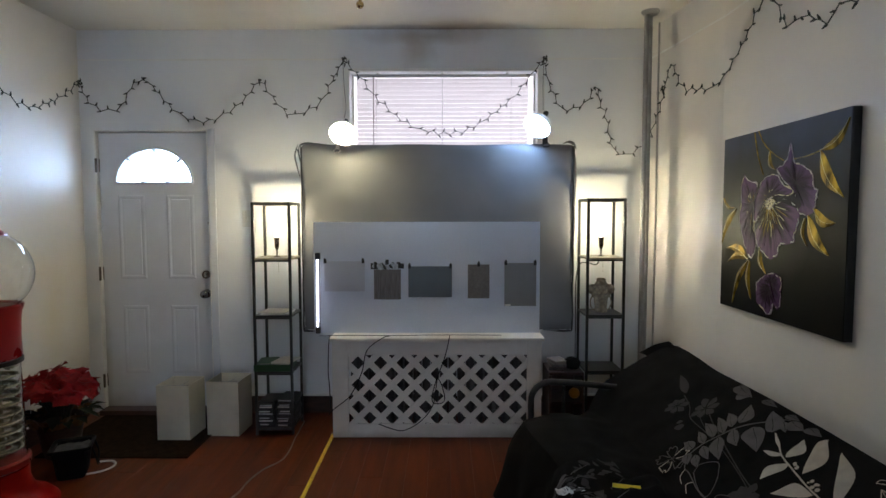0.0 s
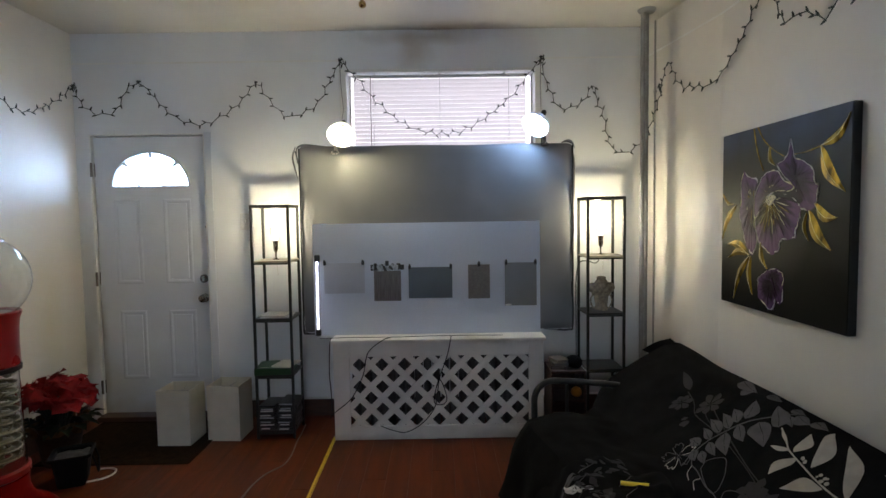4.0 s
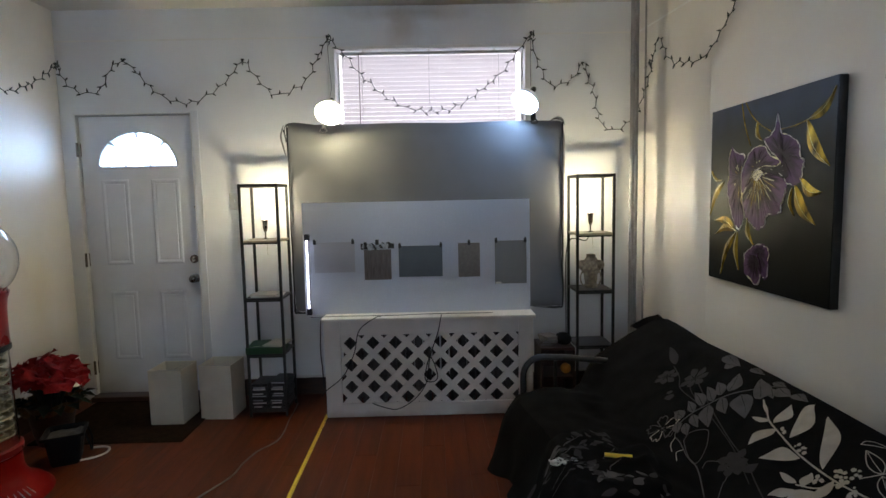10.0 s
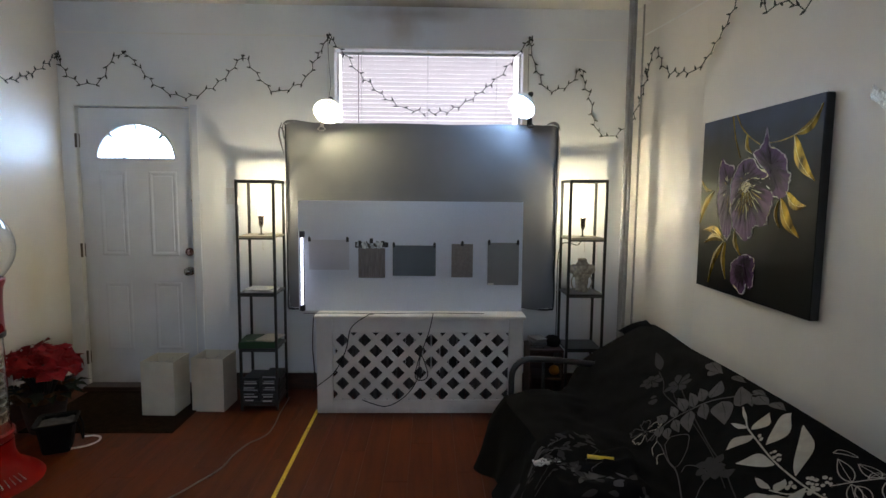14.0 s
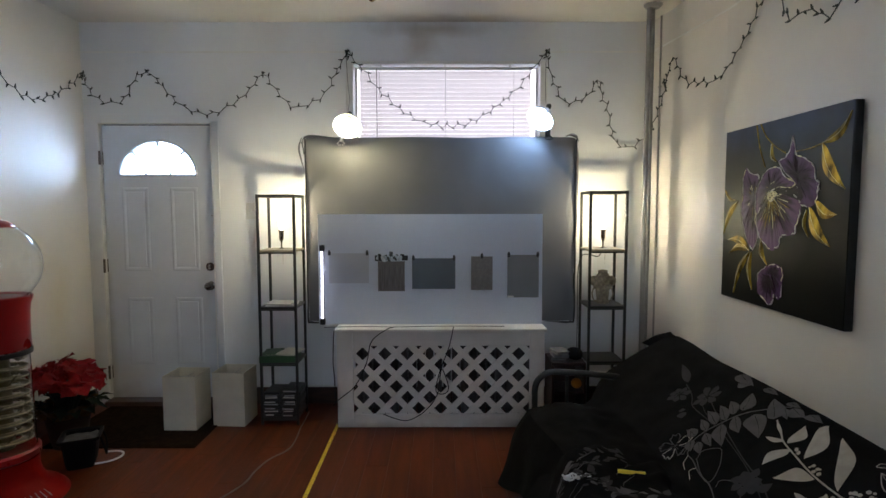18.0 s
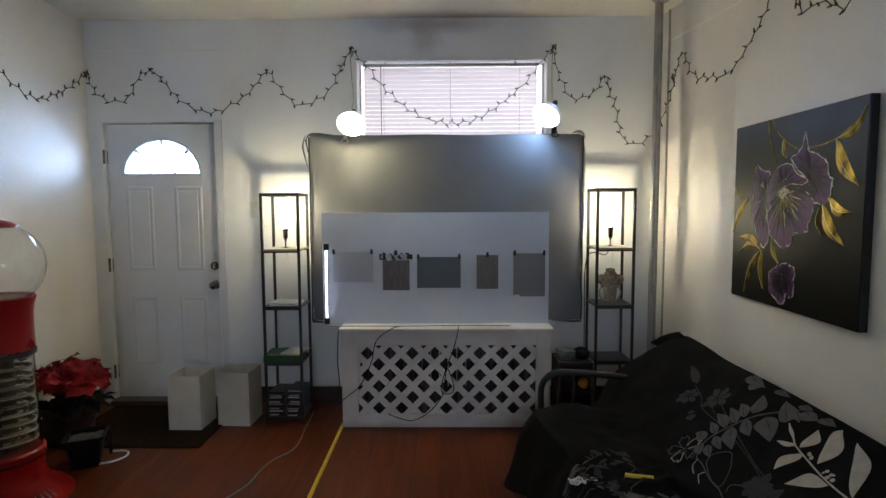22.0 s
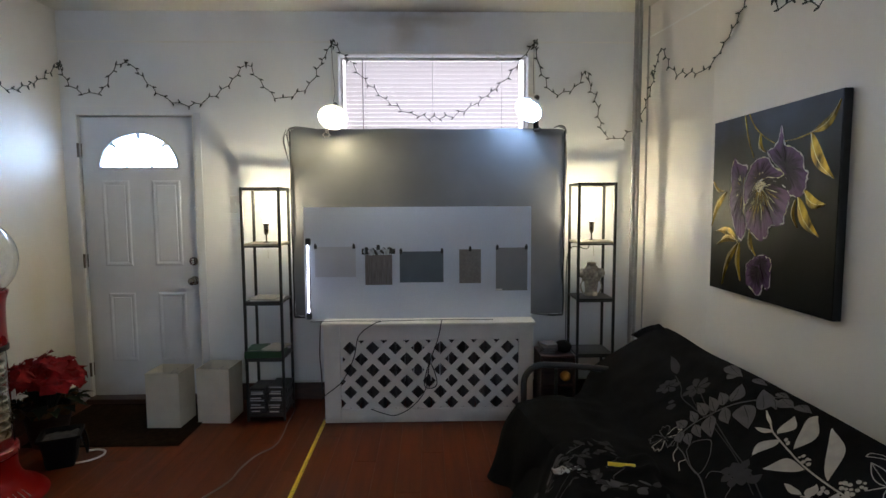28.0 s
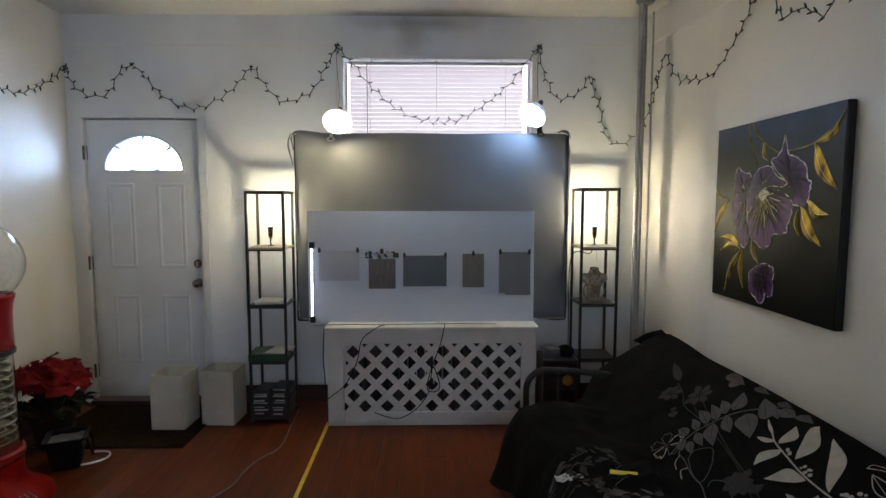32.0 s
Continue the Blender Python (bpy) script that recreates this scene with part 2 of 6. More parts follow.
def tube(points, r, n=8, bm=None, closed=False):
    """A round bar along a line of points; r may be one radius or one for each point."""
    bm = bm or bmesh.new()
    pts = [Vector(p) for p in points]
    rs = r if isinstance(r, (list, tuple)) else [r] * len(pts)
    rings, up = [], None
    for i, p in enumerate(pts):
        a, b = pts[max(0, i - 1)], pts[min(len(pts) - 1, i + 1)]
        if closed:
            a, b = pts[i - 1], pts[(i + 1) % len(pts)]
        d = (b - a).normalized()
        if up is None:
            up = d.orthogonal().normalized()
        up = (up - d * up.dot(d))
        up = up.normalized() if up.length > 1e-5 else d.orthogonal().normalized()
        side = d.cross(up)
        rings.append([bm.verts.new(p + (up * math.cos(k * math.tau / n) + side * math.sin(k * math.tau / n)) * rs[i]) for k in range(n)])
    m = len(rings)
    for i in range(m if closed else m - 1):
        a, b = rings[i], rings[(i + 1) % m]
        for k in range(n):
            bm.faces.new((a[k], a[(k + 1) % n], b[(k + 1) % n], b[k]))
    if not closed:
        bm.faces.new(rings[0])
        bm.faces.new(rings[-1])
    return bm


def lathe(profile, n=32, bm=None, m=None, squash=None):
    """A turned shape: (radius, height) from bottom to top; radius 0 closes it."""
    bm = bm or bmesh.new()
    m = m or Matrix()
    rings = []
    for r, z in profile:
        if r < 1e-6:
            rings.append([bm.verts.new(m @ Vector((0, 0, z)))])
        else:
            rings.append([bm.verts.new(m @ Vector((r * math.cos(k * math.tau / n), r * math.sin(k * math.tau / n), z))) for k in range(n)])
    for a, b in zip(rings, rings[1:]):
        for k in range(n):
            q = [a[k % len(a)], a[(k + 1) % len(a)], b[(k + 1) % len(b)], b[k % len(b)]]
            q = list(dict.fromkeys(q))
            if len(q) > 2:
                bm.faces.new(q)
    return bm


def smoothline(points, steps=6):
    """A Catmull-Rom line through the points."""
    p = [Vector(q) for q in points]
    p = [p[0] * 2 - p[1]] + p + [p[-1] * 2 - p[-2]]
    out = []
    for i in range(1, len(p) - 2):
        for k in range(steps):
            t = k / steps
            a, b, c, d = p[i - 1], p[i], p[i + 1], p[i + 2]
            out.append(0.5 * ((2 * b) + (c - a) * t + (2 * a - 5 * b + 4 * c - d) * t * t + (3 * b - a - 3 * c + d) * t ** 3))
    out.append(p[-2])
    return out


def grid(nu, nv, f, bm=None, thick=0.0):
    """A sheet from f(u, v); with thick it has a back side too."""
    bm = bm or bmesh.new()
    v = [[bm.verts.new(f(i / nu, j / nv)) for j in range(nv + 1)] for i in range(nu + 1)]
    fs = [bm.faces.new((v[i][j], v[i + 1][j], v[i + 1][j + 1], v[i][j + 1])) for i in range(nu) for j in range(nv)]
    if thick:
        bm.normal_update()
        bmesh.ops.solidify(bm, geom=fs, thickness=thick)
    return bm


def smooth(a, b, x):
    t = max(0.0, min(1.0, (x - a) / (b - a)))
    return t * t * (3 - 2 * t)


def setting(name, bm, material, label, category=""):
    return tagged(part(name, bm, material), label, category or name.split("_")[0], kind="structure")


# ---- structure ----
DOOR = (-2.36, -1.56, 0.04, 2.07)
WIN = (-0.513, 0.834, 1.15, 2.492)
T = 0.16


def front_wall():
    bm = bmesh.new()
    cuts = [XL - 0.15, DOOR[0] - 0.012, DOOR[1] + 0.012, WIN[0], WIN[1], XR + 0.15]
    box((cuts[0], YF, 0), (cuts[1], YF + T, ZC), bm=bm)
    box((cuts[1], YF, DOOR[3] + 0.012), (cuts[2], YF + T, ZC), bm=bm)
    box((cuts[2], YF, 0), (cuts[3], YF + T, ZC), bm=bm)
    box((cuts[3], YF, 0), (cuts[4], YF + T, WIN[2]), bm=bm)
    box((cuts[3], YF, WIN[3]), (cuts[4], YF + T, ZC), bm=bm)
    box((cuts[4], YF, 0), (cuts[5], YF + T, ZC), bm=bm)
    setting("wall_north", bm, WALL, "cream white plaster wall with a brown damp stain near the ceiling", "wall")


front_wall()
setting("wall_west", box((XL - 0.15, YB, 0), (XL, YF, ZC)), WALLSIDE, "plain cream white painted side wall", "wall")


def upright(plan, z0, z1, bm=None):
    """An upright prism over a plan of corners."""
    bm = bm or bmesh.new()
    low, high = ([bm.verts.new((x, y, z)) for x, y in plan] for z in (z0, z1))
    n = len(plan)
    faces = [bm.faces.new(low[::-1]), bm.faces.new(high)] + [bm.faces.new((low[i], low[(i + 1) % n], high[(i + 1) % n], high[i])) for i in range(n)]
    bmesh.ops.recalc_face_normals(bm, faces=faces)
    return bm


# the side wall bends in a little towards the corner
XC, YC = 1.645, 3.62
setting("wall_east", upright([(XR + 0.15, YB), (XR, YB), (XR, YC), (XC, YF), (XR + 0.15, YF)], 0, ZC), WALLSIDE, "plain cream white painted side wall", "wall")


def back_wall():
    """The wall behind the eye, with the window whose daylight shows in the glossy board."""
    bm = bmesh.new()
    a, b, c, d = BACKWIN
    box((XL - 0.15, YB - 0.15, 0), (a, YB, ZC), bm=bm)
    box((b, YB - 0.15, 0), (XR + 0.15, YB, ZC), bm=bm)
    box((a, YB - 0.15, 0), (b, YB, c), bm=bm)
    box((a, YB - 0.15, d), (b, YB, ZC), bm=bm)
    setting("wall_south", bm, WALLSIDE, "plain cream wall with a tall daylight window", "wall")
    w = thing("window_2", (a, YB, c), "tall white sash window letting in daylight", "window", kind="structure")
    W, H = b - a, d - c
    for lo, hi in (((0, -0.1, 0), (0.05, -0.06, H)), ((W - 0.05, -0.1, 0), (W, -0.06, H)), ((0.05, -0.1, 0), (W - 0.05, -0.06, 0.05)), ((0.05, -0.1, H - 0.05), (W - 0.05, -0.06, H)), ((0.05, -0.1, H / 2 - 0.02), (W - 0.05, -0.06, H / 2 + 0.02)), ((W / 2 - 0.02, -0.1, 0.05), (W / 2 + 0.02, -0.061, H - 0.05))):
        part("window_frame", box(lo, hi, 0.004), TRIM, w)
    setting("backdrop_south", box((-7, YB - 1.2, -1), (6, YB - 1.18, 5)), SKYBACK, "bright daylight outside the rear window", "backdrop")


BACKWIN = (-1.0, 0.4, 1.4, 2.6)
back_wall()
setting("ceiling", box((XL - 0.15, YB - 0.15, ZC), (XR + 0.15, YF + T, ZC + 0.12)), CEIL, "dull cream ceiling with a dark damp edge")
floor = setting("floor", box((XL - 0.15, YB - 0.15, -0.1), (XR + 0.15, YF + T, -0.006)), BASEB, "reddish brown laminate plank floor")
# unseen glowing panel, added so daylight through the fan window reaches the side wall
setting("backdrop_street", box((1.0, 8.0, 0), (9.0, 8.02, 3.2)), SIDEGLOW, "unseen glowing panel added to light the side wall through the door", "backdrop")
setting("backdrop", box((-12.0, 8.0, 0), (0.996, 8.02, 2.8)), SKYGLOW, "bright overcast daylight outside the door", "backdrop")
# added unseen panel that cuts the high sky light through the door
setting("ceiling_porch", box((-12.0, YF + T + 0.004, 3.3), (-0.70, 8.0, 3.4)), WALLSIDE, "unseen panel added over the door to cut off high sky light", "ceiling")
# added unseen panel that keeps the door's bright sky off the blind
setting("wall_porch", box((-0.68, YF + T + 0.004, 0), (-0.60, 4.85, 4.5)), WALLSIDE, "unseen panel added to keep the door daylight off the window", "wall")
setting("backdrop_window", box((-0.68, 4.854, 0.3), (1.9, 4.87, 3.6)), BRICKGLOW, "pale sunlit wall outside the window", "backdrop")

# wall seams: raised taped joints under the paint
seams = bmesh.new()
box((XL, YF - 0.0022, 2.574), (-0.52, YF - 0.001, 2.586), bm=seams)
box((0.84, YF - 0.0022, 2.574), (XC, YF - 0.001, 2.586), bm=seams)
box((XR - 0.0022, 2.4, 2.574), (XR - 0.001, YC, 2.586), bm=seams)
upright([(XR - 0.0022, YC), (XC - 0.0022, YF - 0.003), (XC - 0.001, YF - 0.003), (XR - 0.001, YC)], 2.574, 2.586, seams)
setting("trim_seam", seams, TRIM, "thin painted-over joint running along the walls", "trim")


def baseboards():
    for name, lo, hi in (
        ("baseboard", (DOOR[1] + 0.06, YF - 0.018, 0), (XC - 0.003, YF - 0.001, 0.125)),
        ("baseboard", (XL + 0.001, YB, 0), (XL + 0.02, YF - 0.02, 0.125)),
        ("baseboard", (XR - 0.02, YB, 0), (XR - 0.001, YC, 0.125))):
        ob = setting(name, box(lo, hi, 0.004), BASEB, "dark brown wooden baseboard", "baseboard")
        part("cap_strip", box((lo[0], lo[1] + (0.004 if hi[1] - lo[1] < 1 else 0), 0.127), (hi[0] - (0.004 if lo[0] < -2 else 0), hi[1], 0.139), 0.002), TRIM, ob, "white painted cap strip")


baseboards()


def door():
    x0, x1, z0, z1 = DOOR
    d = thing("door_1", (x0 + 0.003, YF, z0), "closed white six-panel entry door with a fan-shaped window", "door", kind="structure")
    w, h = x1 - x0 - 0.006, z1 - z0 - 0.006
    # leaf with a half-round opening
    fx0, fx1, fz, ft = 0.131, 0.673, 1.669, 1.908
    cx, rx, rz = (fx0 + fx1) / 2, (fx1 - fx0) / 2, ft - fz
    bm = bmesh.new()
    N = 28
    yo, yi = 0.022, 0.062
    for y in (yo, yi):
        arc = [bm.verts.new((cx - rx * math.cos(k * math.pi / N), y, fz + rz * math.sin(k * math.pi / N))) for k in range(N + 1)]
        tops = [bm.verts.new((w * k / N, y, h)) for k in range(N + 1)]
        tops[0].co.x, tops[-1].co.x = 0, w
        for k in range(N):
            bm.faces.new((arc[k], arc[k + 1], tops[k + 1], tops[k]))
        a, b, c, e = (bm.verts.new(q) for q in ((0, y, fz), (w, y, fz), (w, y, 0), (0, y, 0)))
        bm.faces.new((a, arc[0], tops[0]))
        bm.faces.new((arc[-1], b, tops[-1]))
        bm.faces.new((e, c, b, arc[-1], arc[0], a))
        if y == yo:
            first = arc
        else:
            for k in range(N):
                bm.faces.new((first[k], first[k + 1], arc[k + 1], arc[k]))
            bm.faces.new((first[0], first[-1], arc[-1], arc[0]))
    box((0, yo, -0.0), (0.001, yi, h), bm=bm)
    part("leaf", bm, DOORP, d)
    # moulded panels: raised frame and field
    for px0, px1, pz0, pz1 in ((0.13, 0.327, 0.96, 1.577), (0.485, 0.689, 0.96, 1.577), (0.14, 0.332, 0.254, 0.763), (0.495, 0.698, 0.254, 0.763)):
        bm = bmesh.new()
        prof = ((0.0, 0.0), (0.009, 0.004), (0.019, 0.0035), (0.029, 0.0005))
        loops = []
        for inset, out in prof:
            loops.append([bm.verts.new((x, yo - 0.001 - out, z)) for x, z in ((px0 + inset, pz0 + inset), (px1 - inset, pz0 + inset), (px1 - inset, pz1 - inset), (px0 + inset, pz1 - inset))])
        for a, b in zip(loops, loops[1:]):
            for k in range(4):
                bm.faces.new((a[k], a[(k + 1) % 4], b[(k + 1) % 4], b[k]))
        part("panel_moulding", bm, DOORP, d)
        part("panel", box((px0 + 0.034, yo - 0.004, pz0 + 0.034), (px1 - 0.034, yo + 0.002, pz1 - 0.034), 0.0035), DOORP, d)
    win = part("fan_window", tube([(cx - (rx + 0.008) * math.cos(k * math.pi / 24), yo - 0.002, fz - 0.004 + (rz + 0.012) * math.sin(k * math.pi / 24)) for k in range(25)], 0.010, 6), DOORP, d, "white half-round window frame")
    part("window_sill", box((fx0 - 0.012, yo - 0.012, fz - 0.016), (fx1 + 0.012, yo + 0.004, fz + 0.003), 0.003), DOORP, win)
    bm = bmesh.new()
    ring = [bm.verts.new((cx - rx * math.cos(k * math.pi / N), 0.034, fz + rz * math.sin(k * math.pi / N))) for k in range(N + 1)]
    bm.faces.new(ring)
    pane = part("pane", bm, GLASS, win)
    pane.visible_shadow = False
    for ang in (45, 90, 135):
        a = radians(ang)
        p0 = Vector((cx + rx * 0.84 * math.cos(a), 0.026, fz + rz * 0.84 * math.sin(a)))
        p1 = Vector((cx + rx * math.cos(a), 0.026, fz + rz * math.sin(a)))
        part("muntin", tube([p0, p1], [0.010, 0.015], 6), DOORP, win)
    for x in (cx - rx * 0.33, cx + rx * 0.33):
        part("muntin", tube([(x, 0.026, fz), (x, 0.026, fz + 0.022)], [0.014, 0.009], 6), DOORP, win)
    # lock and knob
    kx, kz = x1 - x0 - 0.038, 0.888 - z0
    turn = Matrix.Translation((kx, yo, kz)) @ Matrix.Rotation(radians(90), 4, "X")
    knob = part("door_knob", lathe([(0, 0), (0.033, 0), (0.033, 0.004), (0.026, 0.008), (0.012, 0.011), (0.011, 0.028), (0.018, 0.034), (0.027, 0.042), (0.029, 0.052), (0.024, 0.062), (0.012, 0.067), (0, 0.068)], 28, m=turn), KNOB, d, "round dark nickel door knob", smooth=True)
    turn = Matrix.Translation((kx, yo, kz + 0.142)) @ Matrix.Rotation(radians(90), 4, "X")
    bolt = part("deadbolt", lathe([(0, 0), (0.031, 0), (0.031, 0.008), (0.027, 0.014), (0, 0.014)], 28, m=turn), KNOB, d, "round dark nickel deadbolt rose", smooth=True)
    part("thumb_turn", box((kx - 0.005, yo - 0.035, kz + 0.125), (kx + 0.005, yo - 0.013, kz + 0.159), 0.003), STEEL, bolt)
    for hz in (1.79, 1.0, 0.2):
        hg = part("hinge", tube([(-0.006, -0.006, hz - 0.05), (-0.006, -0.006, hz + 0.05)], 0.008, 8), BRONZE, d, "dark metal hinge")
        part("hinge_leaf", box((0.0, yo - 0.003, hz - 0.048), (0.006, yo, hz + 0.048), 0.001), BRONZE, hg)
    part("viewer_plate", box((w - 0.012, yo - 0.003, 1.36), (w - 0.004, yo, 1.375), 0.001), STEEL, d)
    # jamb and casing
    cas = thing("trim_door_frame", (0, 0, 0), "white painted door frame with flat casing", "door frame", kind="structure")
    part("jamb", box((x0 - 0.011, YF - 0.004, 0.0), (x0 - 0.003, YF + T, z1 + 0.011)), TRIM, cas)
    part("jamb", box((x1 + 0.003, YF - 0.004, 0.0), (x1 + 0.011, YF + T, z1 + 0.011)), TRIM, cas)
    part("jamb", box((x0 - 0.003, YF - 0.004, z1 + 0.004), (x1 + 0.003, YF + T, z1 + 0.011)), TRIM, cas)
    # dark strips added behind the leaf so no daylight leaks round it
    part("door_stop", box((x0 - 0.003, YF + 0.066, 0.036), (x0 + 0.02, YF + 0.09, z1 + 0.003)), BASEB, cas, "dark strip added to stop daylight in the gap")
    part("door_stop", box((x1 - 0.02, YF + 0.066, 0.036), (x1 + 0.003, YF + 0.09, z1 + 0.003)), BASEB, cas, "dark strip added to stop daylight in the gap")
    part("door_sweep", box((x0 + 0.021, YF + 0.066, 0.037), (x1 - 0.021, YF + 0.09, 0.07)), BASEB, cas, "dark strip added to stop daylight under the door")
    part("door_stop", box((x0 + 0.021, YF + 0.066, z1 - 0.02), (x1 - 0.021, YF + 0.09, z1 + 0.003)), BASEB, cas, "dark strip added to stop daylight in the gap")
    part("casing", box((x0 - 0.075, YF - 0.005, 0.0), (x0 - 0.012, YF - 0.001, z1 + 0.02), 0.001), WALL, cas)
    part("casing", box((x1 + 0.012, YF - 0.008, 0.0), (x1 + 0.062, YF - 0.001, z1 + 0.02), 0.002), DOORP, cas)
    setting("trim_threshold", box((x0 - 0.01, YF - 0.075, -0.005), (x1 + 0.01, YF + 0.12, 0.036), 0.006), BASEB, "dark worn wooden door threshold", "threshold")


door()


def window():
    x0, x1, z0, z1 = WIN
    w = thing("window_1", (x0, YF, z0), "white window with a closed venetian blind in daylight", "window", kind="structure")
    W, H = x1 - x0, z1 - z0
    for lo, hi in (((0, 0.09, 0), (0.014, 0.13, H)), ((W - 0.014, 0.09, 0), (W, 0.13, H)), ((0.014, 0.09, 0), (W - 0.014, 0.13, 0.045)), ((0.014, 0.09, H - 0.006), (W - 0.014, 0.13, H)), ((0.014, 0.085, H * 0.5 - 0.02), (W - 0.014, 0.125, H * 0.5 + 0.02))):
        part("window_frame", box(lo, hi, 0.002), TRIM, w)
    for a, b in ((0.045, H * 0.5 - 0.02), (H * 0.5 + 0.02, H - 0.006)):
        p = part("pane", box((0.014, 0.105, a), (W - 0.014, 0.109, b)), GLASS, w)
        p.visible_shadow = False
    c = thing("trim_window_casing", (x0, YF, z0), "narrow white window casing", "window casing", kind="structure")
    part("casing", box((-0.05, -0.02, -0.02), (0.0, -0.001, H + 0.02), 0.004), TRIM, c)
    part("casing", box((W, -0.02, -0.02), (W + 0.05, -0.001, H + 0.02), 0.004), TRIM, c)
    part("casing", box((0, -0.02, H - 0.001), (W, -0.001, H + 0.02), 0.004), TRIM, c)
    b = thing("venetian_blind", (x0, YF, z0), "closed pale pink-white venetian blind hanging in the window", "blind")
    a0, a1 = 0.038, W - 0.056
    part("headrail", box((a0, 0.012, H - 0.036), (a1, 0.040, H - 0.012), 0.003), WHITEPL, b, "white metal headrail")
    for x in (a0 + 0.16, (a0 + a1) / 2, a1 - 0.16):
        part("bracket", box((x - 0.008, 0.016, H - 0.0115), (x + 0.008, 0.036, H - 0.001), 0.001), WHITEPL, b)
    # gently curved slats, tilted shut so that each laps over the next
    bm = bmesh.new()
    prof = [(-0.0150 + 0.0300 * k / 4, 0.003 * (1 - ((k - 2) / 2) ** 2)) for k in range(5)]
    tilt = Matrix.Rotation(radians(-61), 4, "X")
    rows = []
    for x in (a0 + 0.003, a1 - 0.003):
        rows.append([bm.verts.new(tilt @ Vector((x, a, q))) for a, q in prof])
    for k in range(4):
        bm.faces.new((rows[0][k], rows[0][k + 1], rows[1][k + 1], rows[1][k]))
    z = H - 0.054
    first = None
    while z > 0.02:
        at = Matrix.Translation((random.uniform(-0.0015, 0.0015), 0.030, z)) @ Matrix.Rotation(radians(random.uniform(-2, 2)), 4, "X")
        if first is None:
            first = part("slat", bm, SLAT, b, at=at)
        else:
            share(first, b, at)
        z -= 0.0300
    for x in (a0 + 0.15, (a0 + a1) / 2, a1 - 0.13):
        part("ladder_cord", tube([(x, 0.010, 0.02), (x, 0.010, H - 0.03)], 0.0012, 5), GREYCORD, b)
    part("tilt_wand", tube([(0.168, -0.002, 0.3), (0.168, 0.004, H - 0.03)], 0.0035, 6), GREYCORD, b, "thin grey tilt wand")


window()

# switch plate
sw = thing("light_switch", (-1.272, YF, 1.443), "white wall light switch plate beside the door", "light switch")
part("plate", box((-0.036, -0.007, -0.06), (0.036, -0.001, 0.06), 0.003), WHITEPL, sw)
part("toggle", box((-0.005, -0.02, -0.008), (0.005, -0.008, 0.012), 0.002), WHITEPL, sw)

# heating pipes in the corner
hp = thing("heating_pipes", (1.514, 4.13, 0), "two grey painted heating pipes from floor to ceiling", "pipe")
for dx, dy in ((-0.024, 0.0), (0.010, 0.03)):
    part("pipe", tube([(dx, dy, 0), (dx, dy, ZC)], 0.0155, 16), PIPE, hp, smooth=True)
part("escutcheon", lathe([(0, ZC - 0.022), (0.044, ZC - 0.022), (0.058, ZC - 0.008), (0.060, ZC), (0, ZC)], 28), PIPE, hp, "round grey ceiling plate")
part("floor_collar", lathe([(0, 0), (0.075, 0), (0.07, 0.012), (0, 0.012)], 24), PIPE, hp)
# thin grey conduit close to the corner
rp = thing("grey_conduit", (1.652, 4.335, 0), "thin grey painted conduit running up the side wall", "conduit")
part("pipe", tube([(0, 0, 0), (0, 0, ZC)], 0.0065, 10), PIPE, rp, smooth=True)
for z in (0.5, 2.3):
    part("pipe_clip", box((-0.008, -0.012, z), (0.008, 0.012, z + 0.012), 0.002), PIPE, rp)


